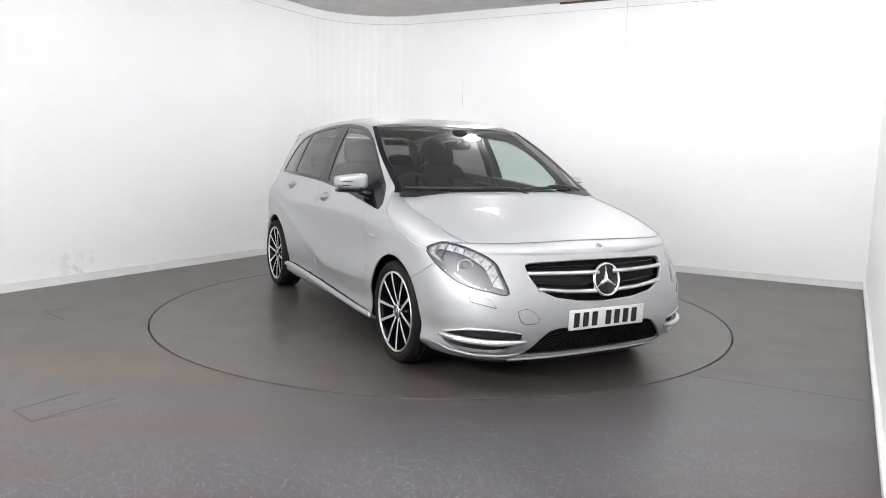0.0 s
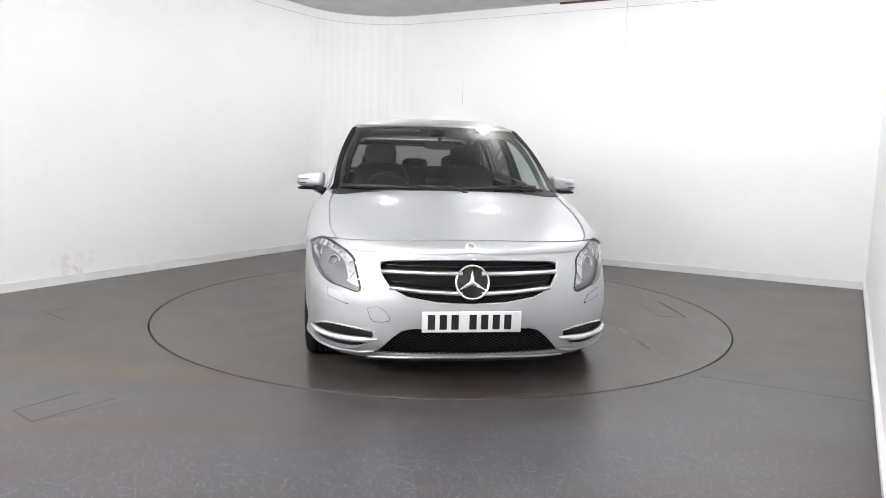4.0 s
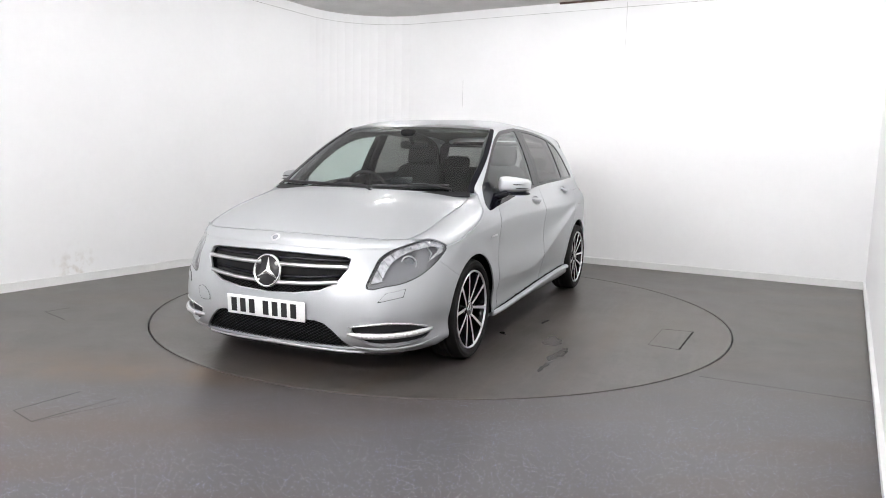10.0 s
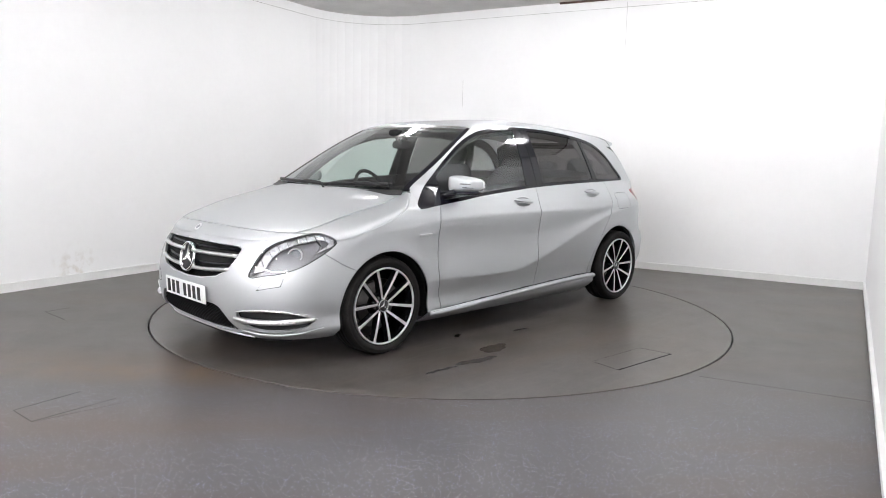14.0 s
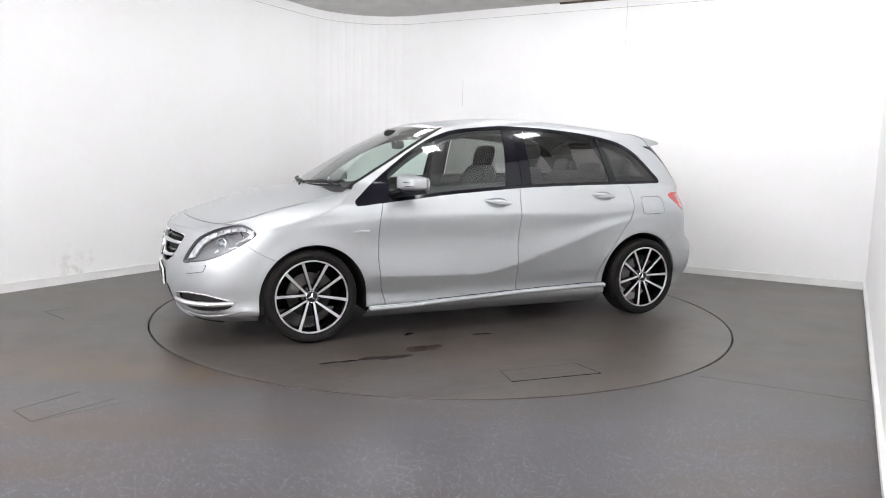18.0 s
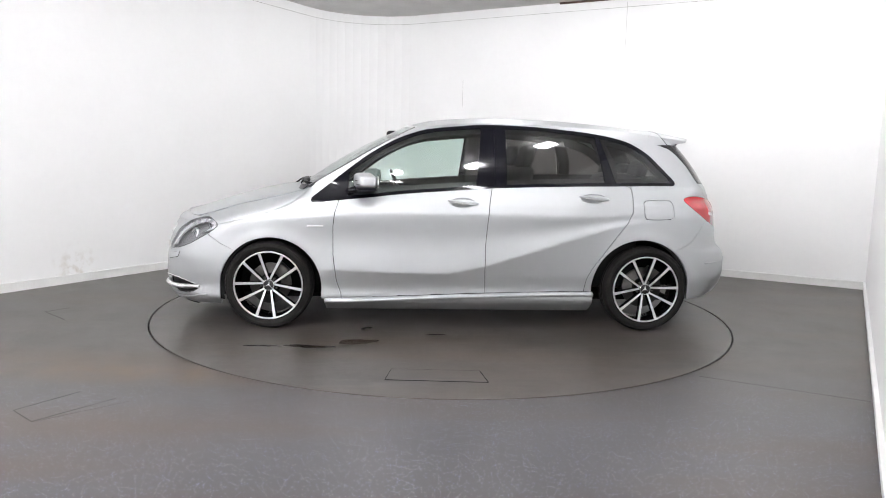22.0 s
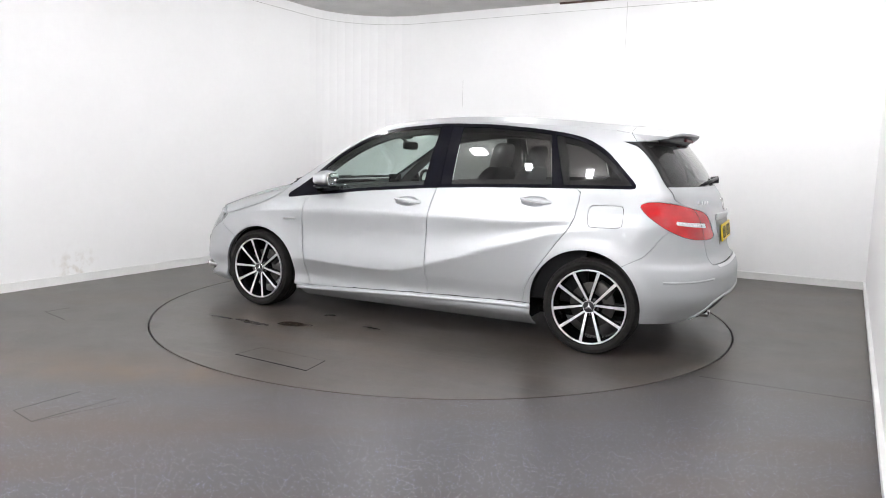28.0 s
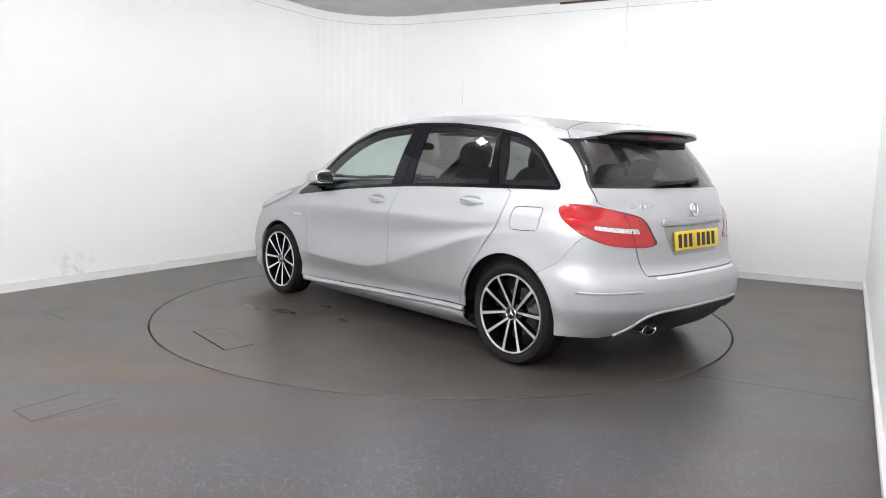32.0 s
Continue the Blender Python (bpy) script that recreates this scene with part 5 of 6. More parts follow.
# fog lamp bays with a bright blade and a daytime light strip; head lamps; washer caps
M_HEADBOWL = mat("lamp_bowl", (0.20, 0.20, 0.21), 0.35, metal=0.3, vary=0.1, vary_scale=10)
M_LENS = glass_mat("lamp_lens", (0.93, 0.94, 0.95), 0.02)
M_GUIDE = mat("light_guide", (0.52, 0.52, 0.54), 0.22, vary=0.30, vary_scale=45, fine=0.08)
M_GLASSBALL = mat("projector_glass", (0.22, 0.23, 0.25), 0.06, metal=0.4, coat=1.0)
for side in (False, True):
    sg = -1 if side else 1
    bay = panel("fog_bay", skin_patch(IN_FOG, -0.035, inset=-0.012), M_TRIMBLACK, car, "black bay in the bumper", mirror=side, thick=0.01)
    blade = [(0.485, 0.280), (0.56, 0.274), (0.64, 0.272), (0.72, 0.275), (0.79, 0.280), (0.832, 0.287)]
    part("light_strip", bar_bm([p for p in line_pts([(sg * y, z) for y, z in blade], 0.004, 18)], 0.035, 0.030, lambda t: 0.45 + 0.55 * min(1, 6 * t, 5 * (1 - t) + 0.3)), M_SATIN, bay, "chrome blade")
    part("daytime_light", bar_bm(line_pts([(sg * y, z + 0.001) for y, z in blade[1:-1]], 0.014, 14), 0.022, 0.020), M_CLEARLENS, bay, "clear daytime running light")
    part("bay_edge", bar_bm(line_pts([(sg * y, z) for y, z in ((0.495, 0.318), (0.58, 0.334), (0.67, 0.343), (0.76, 0.338), (0.815, 0.314), (0.836, 0.288))], 0.002, 18), 0.012, 0.012, lambda t: 0.3 + 0.7 * math.sin(math.pi * min(1, t + 0.08))), M_CHROME, bay, "chrome edge")
    part("bay_lower_edge", bar_bm(line_pts([(sg * y, z) for y, z in ((0.50, 0.205), (0.58, 0.190), (0.70, 0.190), (0.80, 0.208), (0.85, 0.235))], 0.002, 18), 0.020, 0.016, lambda t: 0.3 + 0.7 * math.sin(math.pi * min(1, t + 0.1))), M_PAINT, bay, "silver lower lip")
    # head lamp
    off = np.array([-0.034, -0.016, -0.010])
    bowl = [clip(SKIN, both(lambda v: IN_HEAD(v) + 0.004, lambda v: UP_CREASE(v[:, 0]) - v[:, 2] + 0.004)), clip(TOPF, lambda v: IN_HEAD(v) + 0.004)]
    verts = np.concatenate([bowl[0][0], bowl[1][0]])
    nb = len(bowl[0][0])
    faces = bowl[0][1] + [tuple(i + nb for i in f[::-1]) for f in bowl[1][1]]
    rim_at = np.abs(IN_HEAD(verts) + 0.004) < 0.0008
    count = {}
    for f in faces:
        for a, b in zip(f, f[1:] + f[:1]):
            count[(min(a, b), max(a, b))] = count.get((min(a, b), max(a, b)), 0) + 1
    walls = [e for e, k in count.items() if k == 1 and rim_at[e[0]] and rim_at[e[1]]]
    bowl_v = np.concatenate([verts + off, verts])
    bowl_f = list(faces) + [(a, b, b + len(verts), a + len(verts)) for a, b in walls]
    lamp_ob = part("headlamp", bm_of((bowl_v, bowl_f), side), M_HEADBOWL, car, "clear headlamp with a projector and a light strip")
    lens = part("lens", bm_of((verts + np.array([0.001, 0, 0]), faces), side), M_LENS, lamp_ob, "clear lens")
    lens.visible_shadow = False
    edge = [clip(SKIN, both(lambda v: IN_HEAD(v) + 0.003, lambda v: 0.002 - IN_HEAD(v), lambda v: UP_CREASE(v[:, 0]) - v[:, 2] + 0.004))]
    part("lens_edge", bm_of((edge[0][0], edge[0][1]), side), M_TRIMBLACK, lamp_ob, "black edge")
    # projector
    pc = Vector((1.882, sg * 0.712, 0.643))
    ring = part("projector_ring", lathe_bm([(0.037, -0.005), (0.039, 0.008), (0.043, 0.008), (0.046, 0.0), (0.046, -0.03)], 40), M_SATIN, lamp_ob, "chrome ring")
    ring.matrix_basis = Matrix.Translation(pc) @ pose(0, 0, 0, 0, 0, -90 + sg * 38) @ pose(0, 0, 0, 8)
    ball = part("projector_lens", lathe_bm([(0.001, 0.010), (0.016, 0.008), (0.028, 0.002), (0.038, -0.006)], 32), M_GLASSBALL, lamp_ob, "round glass projector lens")
    ball.matrix_basis = ring.matrix_basis.copy()
    # light strip along the upper inner edge, chrome hook under the projector
    for k in range(9):
        u0, u1 = k / 9, (k + 0.93) / 9
        band = both(lambda v: IN_HEAD(v) - 0.006, lambda v: 0.030 - IN_HEAD(v), lambda v: v[:, 2] - 0.562 - (2.06 - v[:, 0]) * 0.42,
                    lambda v, a=2.085 - 0.375 * u0: a - v[:, 0], lambda v, a=2.085 - 0.375 * u1: v[:, 0] - a)
        bits = [clip(SKIN, both(band, lambda v: UP_CREASE(v[:, 0]) - v[:, 2] + 0.004)), clip(TOPF, band)]
        if not len(bits[0][1]) + len(bits[1][1]):
            continue
        gv = np.concatenate([bits[0][0].reshape(-1, 3), bits[1][0].reshape(-1, 3)]) + np.array([-0.012, -0.006, -0.005])
        n0 = len(bits[0][0])
        gf = bits[0][1] + [tuple(i + n0 for i in f[::-1]) for f in bits[1][1]]
        panel("light_segment", (gv, gf), M_GUIDE, lamp_ob, "clear light strip segment", mirror=side, thick=0.012)
    hook = [(1.78, 0.765, 0.735), (1.762, 0.792, 0.69), (1.795, 0.785, 0.645), (1.86, 0.748, 0.603), (1.935, 0.69, 0.573), (1.98, 0.64, 0.563)]
    part("lamp_blade", bar_bm([Vector((x - 0.006, sg * (y - 0.004), z)) for x, y, z in hook], 0.012, 0.012), M_CHROME, lamp_ob, "chrome blade")
    # washer flap outline
    wash = within([(-0.02 + 0.655, 0.455), (0.665, 0.50), (0.745, 0.522), (0.740, 0.482)], (1, 2))
    ob = panel("washer_cap", clip(SKIN, lambda v: np.where(v[:, 0] > 1.6, wash(v), -1)), M_PAINT, car, "washer cap in the bumper", mirror=side, thick=0.004)
    ob.location = (0.003, 0.002 * sg, 0.001)
    ring = [(0.635, 0.455), (0.665, 0.50), (0.745, 0.522), (0.740, 0.482), (0.635, 0.455)]
    part("cap_joint", bar_bm(line_pts([(sg * y, z) for y, z in ring], 0.0022, 41), 0.0035, 0.003, n=5), M_DARK, ob, "dark joint round the cap").location = (-0.003, -0.002 * sg, -0.001)
    # wing badge
    bm = box_bm(0.965, 1.075, 0.0, 0.004, 0.722, 0.735, 0.002)
    for v in bm.verts:
        v.co.z += (v.co.x - 1.02) * -0.04
        v.co.y = sg * (float(side_y(np.array(v.co.x), np.array(v.co.z))) + v.co.y)
    bmesh.ops.recalc_face_normals(bm, faces=bm.faces[:])
    part("wing_badge", bm, M_SATIN, car, "small chrome wing badge")
tow = within(outline([(-0.535, 0.44), (-0.49, 0.453), (-0.44, 0.425), (-0.423, 0.381), (-0.50, 0.374), (-0.525, 0.40)], 3), (1, 2))
SKIN_R = (SKIN[0] * np.array([1, -1, 1]), [f[::-1] for f in SKIN[1]])
ob = panel("towing_eye_cap", clip(SKIN_R, lambda v: np.where(v[:, 0] > 1.6, tow(v), -1)), M_PAINT, car, "round towing eye cap", thick=0.004)
ob.location = (0.0025, 0, 0.001)
tow_ring = [tuple(p) for p in outline([(-0.535, 0.44), (-0.49, 0.453), (-0.44, 0.425), (-0.423, 0.381), (-0.50, 0.374), (-0.525, 0.40), (-0.535, 0.44)], 2)[:-1]]
part("cap_joint", bar_bm(line_pts(tow_ring, 0.0015, 41), 0.0035, 0.003, n=5), M_DARK, ob, "dark joint round the cap").location = (-0.0025, 0, -0.001)


# wipers on the windscreen
def screen_pt(u, v, off):
    x, y, z = screen(np.array(abs(u)), np.array(v), off)
    return Vector((float(x), math.copysign(float(y), u), float(z)))


for nm, pts in (("wiper", [(-0.93, 0.030), (-0.5, 0.035), (-0.05, 0.030), (0.1, 0.02)]), ("wiper", [(0.12, 0.03), (0.45, 0.045), (0.80, 0.055)])):
    fine = []
    for (u0, v0), (u1, v1) in zip(pts, pts[1:]):
        fine += [screen_pt(u0 + (u1 - u0) * k / 6, v0 + (v1 - v0) * k / 6, 0.016) for k in range(6)]
    fine.append(screen_pt(*pts[-1], 0.016))
    w = part(nm, bar_bm(fine, 0.022, 0.020), M_TRIMBLACK, car, "black windscreen wiper")
    arm = [fine[-1] + Vector((0.05, 0.04, -0.02)), fine[-4] + Vector((0.012, 0, 0.012)), fine[len(fine) // 2] + Vector((0.008, 0, 0.012))]
    part("wiper_arm", bar_bm(arm, 0.014, 0.012), M_TRIMBLACK, w, "black wiper arm")

# a raised strip along each sill
for sg in (1, -1):
    pts = []
    for k in range(61):
        x = 0.957 - 1.914 * k / 60
        z = float(SILL_TOP(x)) - 0.019
        pts.append(Vector((x, sg * (float(side_y(np.array(x), np.array(z))) + 0.008), z)))
    part("sill_strip", bar_bm(pts, 0.030, 0.030, n=14), M_PAINT, car, "raised silver strip along the sill")
# ---------------------------------------------------------------- car: tail
IN_WHITE = within([(-1.825, 0.868), (-1.832, 0.848), (-1.972, 0.822), (-1.962, 0.850)])
for side in (False, True):
    sg = -1 if side else 1
    lamp_r = panel("rear_lamp", clip(SKIN, both(IN_TAIL, no(both(IN_WHITE, IN_TAIL), 0.001))), M_RED, car, "red rear lamp with a clear strip", mirror=side, thick=0.02)
    ob = panel("clear_strip", clip(SKIN, both(IN_WHITE, IN_TAIL)), M_CLEARLENS, lamp_r, "clear indicator strip", mirror=side, thick=0.01)
    split = clip(SKIN, both(IN_TAIL, lambda v: 0.004 - np.abs(v[:, 1] - 0.548 - (v[:, 2] - 0.75) * 0.21)))
    ob = panel("lamp_joint", split, M_DARKRED, lamp_r, "dark joint", mirror=side, thick=0.004)
    ob.location = (-0.0015, 0.001 * sg, 0)
    # bumper rub line
    line = [tail_at(sg * y, 0.500 + 0.012 * (0.84 - y) / 0.26, -0.002) for y in np.linspace(0.842, 0.575, 14)]
    part("bumper_line", bar_bm(line, 0.016, 0.012), M_PAINT, bumper_rear, "raised silver line")
part("apron_strip", bar_bm([tail_at(y, float(APRON_EDGE(abs(y))) + 0.004, 0.003) for y in np.linspace(-0.66, 0.66, 61)], 0.018, 0.010), M_PAINT, bumper_rear, "silver lip over the apron")
pad = clip(SKIN, both(behind(-1.9), lambda v: 0.46 - np.abs(v[:, 1]), lambda v: 0.007 - np.abs(v[:, 2] - 0.581)))
panel("loading_edge", whole((pad[0] + np.array([-0.002, 0, 0]), pad[1])), M_SATIN, bumper_rear, "metal loading-edge guard", thick=0.004)

# tailgate fittings: grip rail, shade of the plate recess, plate, emblem, model badge, wiper
rail_pts = [tail_at(y, 0.880 + 0.004 * abs(y), 0.008) for y in np.linspace(-0.345, 0.345, 25)]
part("grip_rail", bar_bm(rail_pts, 0.046, 0.012), M_PAINT, tailgate, "silver grip rail over the plate")
# thin sheet on the skin, darkened to stand for the plate recess's shade
shadow = whole(clip(SKIN, both(behind(-1.7), within([(-0.33, 0.862), (0.33, 0.862), (0.315, 0.80), (0.245, 0.690), (-0.245, 0.690), (-0.315, 0.80)], (1, 2)))))
ob = panel("plate_recess_shade", (shadow[0] + np.array([-0.0025, 0, 0]), shadow[1]), mat("recess_shade_paint", (0.34, 0.345, 0.355), 0.45, metal=0.6), tailgate, "darker sheet for the shade in the plate recess", thick=0.003)
pr = plate_thing(M_PLATE_Y, "yellow rear number plate with dark bars")
pr.matrix_basis = Matrix.Translation((-2.043, 0, 0.772)) @ pose(0, 0, 0, 0, 0, 90) @ pose(0, 0, 0, 7)
em = part("rear_emblem", lathe_bm([(0.036, 0.0), (0.037, 0.006), (0.040, 0.008), (0.043, 0.006), (0.044, 0.0)], 48), M_CHROME, tailgate, "round chrome emblem")
part("rear_emblem_arms", star_bm(0.038, 0.001, 0.006, 0.2), M_CHROME, em, "chrome arms")
em.matrix_basis = Matrix.Translation((float(REAR(0.952)) - 0.003, 0, 0.952)) @ pose(0, 0, 0, 0, 0, 90) @ pose(0, 0, 0, 14)
for k, (w, y) in enumerate(((0.026, 0.530), (0.016, 0.478), (0.026, 0.452), (0.026, 0.418))):
    a, b = tail_at(y, 0.972, 0.003), tail_at(y - w, 0.974, 0.003)
    part("model_badge", bar_bm([a, a.lerp(b, 0.5), b], 0.026, 0.005, n=6), M_CHROME, tailgate, "plain chrome badge bar", smooth=False)
wa, wb = tail_at(-0.02, 1.112, 0.03), tail_at(0.30, 1.092, 0.022)
rw = part("rear_wiper", bar_bm([wa + Vector((-0.012, -0.09, 0.010)), wa, wa.lerp(wb, 0.5) + Vector((-0.008, 0, 0.006)), wb], 0.022, 0.022), M_TRIMBLACK, tailgate, "black rear wiper")
part("wiper_pivot", bar_bm([wa + Vector((0.03, -0.09, -0.006)), wa + Vector((-0.02, -0.09, 0.0))], 0.05, 0.05), M_TRIMBLACK, rw, "black wiper pivot cap")


# roof spoiler: a thick blade that carries the roof on over the glass
def spoiler_bm():
    """A cap that carries the roof on over the glass: deep at its sides in front, thin along its rear edge."""
    bm = bmesh.new()
    w0 = float(side_y(np.array(-1.497), np.array(float(ROOF_EDGE(-1.497)))))
    nx, ny = 14, 33
    rings = []
    for i in range(nx):
        s = i / (nx - 1)
        wide = w0 * (1 - 0.02 * s - 0.09 * s * s)
        top, low = [], []
        for j in range(ny):
            e = -1 + 2 * j / (ny - 1)
            a = abs(e)
            x = -1.497 + (-1.808 + 0.090 * a ** 3 + 1.497) * s
            ze = float(ROOF_EDGE(-1.497)) - 0.020 * s
            zm = float(ROOF_MID(-1.497)) + (1.412 - float(ROOF_MID(-1.497))) * s
            z = ze + (zm - ze) * (1 - a ** 5)
            top.append((x, wide * e, z + 0.0008))
            drop = 0.012 + 0.034 * (1 - s) + (0.015 * (1 - s)) * a ** 8
            low.append((x + 0.006 * s, (wide - 0.004 * (1 - s)) * e, z - drop))
        rings.append([bm.verts.new(p) for p in top + low[::-1]])
    n = len(rings[0])
    for p, q in zip(rings, rings[1:]):
        for k in range(n):
            bm.faces.new((p[k], p[(k + 1) % n], q[(k + 1) % n], q[k]))
    for ring in (rings[0], rings[-1]):
        for k in range(ny - 1):
            bm.faces.new((ring[k], ring[k + 1], ring[n - 2 - k], ring[n - 1 - k]))
    bmesh.ops.recalc_face_normals(bm, faces=bm.faces[:])
    bmesh.ops.split_edges(bm, edges=[e for e in bm.edges if len(e.link_faces) == 2 and e.calc_face_angle() > 0.6])
    return bm


spoiler = part("roof_spoiler", spoiler_bm(), M_PAINT, car, "silver roof spoiler")
# the joint between roof and spoiler
w0 = float(side_y(np.array(-1.497), np.array(float(ROOF_EDGE(-1.497)))))
joint = []
for k in range(33):
    e = -1 + k / 16
    ze, zm = float(ROOF_EDGE(-1.497)), float(ROOF_MID(-1.497))
    joint.append(Vector((-1.497, w0 * e, ze + (zm - ze) * (1 - abs(e) ** 5) + 0.0008)))
part("roof_joint", bar_bm(joint, 0.0035, 0.004, up=Vector((1, 0, 0)), n=6), M_TRIMBLACK, spoiler, "dark joint in front of the spoiler")
for sg in (1, -1):
    side_line = [Vector((-1.497 - 0.045 * k / 6, sg * (float(side_y(np.array(-1.497), np.array(float(ROOF_EDGE(-1.497)) - 0.062 * k / 6))) * (1 - 0.010 * (k / 6) ** 2) + 0.0006), float(ROOF_EDGE(-1.497)) - 0.062 * k / 6)) for k in range(7)]
    part("roof_joint", bar_bm(side_line, 0.0035, 0.004, up=Vector((1, 0, 0)), n=6), M_TRIMBLACK, spoiler, "dark joint in front of the spoiler")
brow = bmesh.new()
rows = []
for j in range(25):
    e = -0.92 + 1.84 * j / 24
    x = -1.765 + 0.12 * abs(e) ** 2.6
    z = 1.388 - 0.012 * abs(e) ** 4
    rows.append([brow.verts.new((x + dx, 0.54 * e, z - dz)) for dx, dz in ((0.0, 0.0), (0.012, 0.026), (0.03, 0.046 * (1 - 0.6 * abs(e) ** 4)), (0.16, 0.030), (0.16, 0.0))])
for p, q in zip(rows, rows[1:]):
    for k in range(5):
        brow.faces.new((p[k], p[(k + 1) % 5], q[(k + 1) % 5], q[k]))
brow.faces.new(rows[0])
brow.faces.new(rows[-1][::-1])
bmesh.ops.recalc_face_normals(brow, faces=brow.faces[:])
part("spoiler_under", brow, M_TRIMBLACK, spoiler, "black brow under the spoiler")
part("brake_light", bar_bm([Vector((-1.7665 + 0.12 * abs(y / 0.54) ** 2.6, y, 1.372)) for y in np.linspace(-0.17, 0.17, 9)], 0.022, 0.014), M_DARKRED, spoiler, "dark red high brake light")
# exhaust tip: an oval chrome pipe
bm = lathe_bm([(0.050, -0.10), (0.060, -0.02), (0.062, 0.0), (0.058, 0.003), (0.054, 0.0), (0.052, -0.06)], 40)
for v in bm.verts:
    v.co.x *= 1.2
    v.co.z *= 0.48
ex = part("exhaust_tip", bm, M_CHROME, car, "oval chrome exhaust tip")
bm = disc_face_bm(0.052, -0.05, 32, 0.01)
for v in bm.verts:
    v.co.x *= 1.2
    v.co.z *= 0.48
part("exhaust_bore", bm, M_DARK, ex, "dark bore")
ex.matrix_basis = Matrix.Translation((-2.012, 0.43, 0.272)) @ pose(0, 0, 0, 0, 0, 90) @ pose(0, 0, 0, 6)

# the tailgate above its glass, under the spoiler: black like the glass edge
over = lambda v: np.minimum.reduce([TAILGATE_EDGE(v[:, 2]) + 0.02 - np.abs(v[:, 1]), -1.4 - v[:, 0], v[:, 2] - 1.350, ROOF_EDGE(v[:, 0]) - 0.002 - v[:, 2]])
corner = clip(SKIN, both(over, lambda v: v[:, 1] - 0.50))
for side in (False, True):
    panel("tailgate_corner", corner, M_PAINT, tailgate, mirror=side, thick=0.006)
panel("tailgate_header", whole(clip(SKIN, both(over, lambda v: 0.50 - np.abs(v[:, 1])))), M_TRIMBLACK, tailgate, "black panel over the glass", thick=0.0)
# ---------------------------------------------------------------- car: mirrors and cabin
def blob_bm(fn, nu=24, nv=16):
    bm = bmesh.new()
    bmesh.ops.create_uvsphere(bm, u_segments=nu, v_segments=nv, radius=1)
    for v in bm.verts:
        v.co = Vector(fn(*v.co))
    bmesh.ops.recalc_face_normals(bm, faces=bm.faces[:])
    return bm


def squash(t, p):
    return math.copysign(abs(t) ** p, t)


for side in (False, True):
    sg = -1 if side else 1

    def shell(x, y, z, sg=sg):
        # boxy shell: full at the door, lower and swept back towards the tip
        a, b, c = squash(x, 0.5), squash(y, 0.42), squash(z, 0.45)
        fx = 0.688 + 0.082 * a * (1 if a > 0 else 0.62) - 0.045 * (b + 1) / 2
        fy = 0.905 + 0.098 * b
        fz = 1.047 + (0.058 - 0.016 * (b + 1) / 2) * c - 0.004 * b
        return fx, sg * fy, fz
    mir = part("door_mirror", blob_bm(shell, 36, 24), M_PAINT, car, "silver door mirror on a black foot")

    def face(x, y, z, sg=sg):
        a, b, c = squash(x, 0.6), squash(y, 0.5), squash(z, 0.55)
        return 0.615 - 0.028 * (b + 1) / 2 + 0.010 * a, sg * (0.905 + 0.088 * b), 1.045 + 0.043 * c - 0.004 * b
    part("mirror_glass", blob_bm(face, 28, 16), M_CHROME, mir, "mirror glass")

    def base(x, y, z, sg=sg):
        a, b, c = squash(x, 0.6), squash(y, 0.5), squash(z, 0.6)
        return 0.690 + 0.085 * a * (1 if a > 0 else 0.7) - 0.045 * (b + 1) / 2, sg * (0.898 + 0.104 * b), 0.988 + 0.012 * c
    part("mirror_foot", blob_bm(base, 28, 12), M_GLOSSBLACK, mir, "gloss black lower shell")
    part("mirror_arm", bar_bm([Vector((0.80, sg * 0.79, 0.965)), Vector((0.775, sg * 0.83, 0.975)), Vector((0.74, sg * 0.87, 0.99))], 0.05, 0.06), M_GLOSSBLACK, mir, "gloss black arm")
    for dz, x0 in ((0.004, 0.0), (-0.020, 0.02)):
        pts = []
        for k in range(8):
            y = 0.915 + x0 + 0.075 * k / 7
            pts.append(Vector((0.688 + 0.0802 - 0.045 * ((y - 0.905) / 0.098 + 1) / 2 * 1.0 - 0.010 * max(0, (y - 0.96) / 0.04) ** 2, sg * y, 1.047 + dz)))
        part("indicator_slot", bar_bm(pts, 0.007, 0.012, lambda t: 0.5 + 0.5 * math.sin(math.pi * min(1, t + 0.2))), M_TRIMBLACK, mir, "dark indicator slot")

# dashboard, wheel, seats, inner mirror, lining
def dash(x, y, z):
    a, b, c = squash(x, 0.6), squash(y, 0.35), squash(z, 0.6)
    return 0.80 + 0.27 * a + 0.10 * (1 - b * b), 0.70 * b, 0.86 + 0.115 * c + 0.02 * math.exp(-((0.70 * b + 0.37) / 0.2) ** 2)


part("dashboard", blob_bm(dash, 40, 20), M_CABIN, car, "black moulded dashboard")
part("dash_screen", box_bm(0.60, 0.615, -0.09, 0.09, 0.99, 1.07, 0.004), M_GLOSSBLACK, car, "small black display")
sw = bmesh.new()
R0, r0, nu, nv = 0.178, 0.014, 48, 10
ring_v = [[sw.verts.new(((R0 + r0 * math.cos(2 * math.pi * j / nv)) * math.cos(2 * math.pi * i / nu), (R0 + r0 * math.cos(2 * math.pi * j / nv)) * math.sin(2 * math.pi * i / nu), r0 * math.sin(2 * math.pi * j / nv))) for j in range(nv)] for i in range(nu)]
for i in range(nu):
    for j in range(nv):
        sw.faces.new((ring_v[i][j], ring_v[(i + 1) % nu][j], ring_v[(i + 1) % nu][(j + 1) % nv], ring_v[i][(j + 1) % nv]))
wheel_in = part("steering_wheel", sw, M_CABIN, car, "black steering wheel")
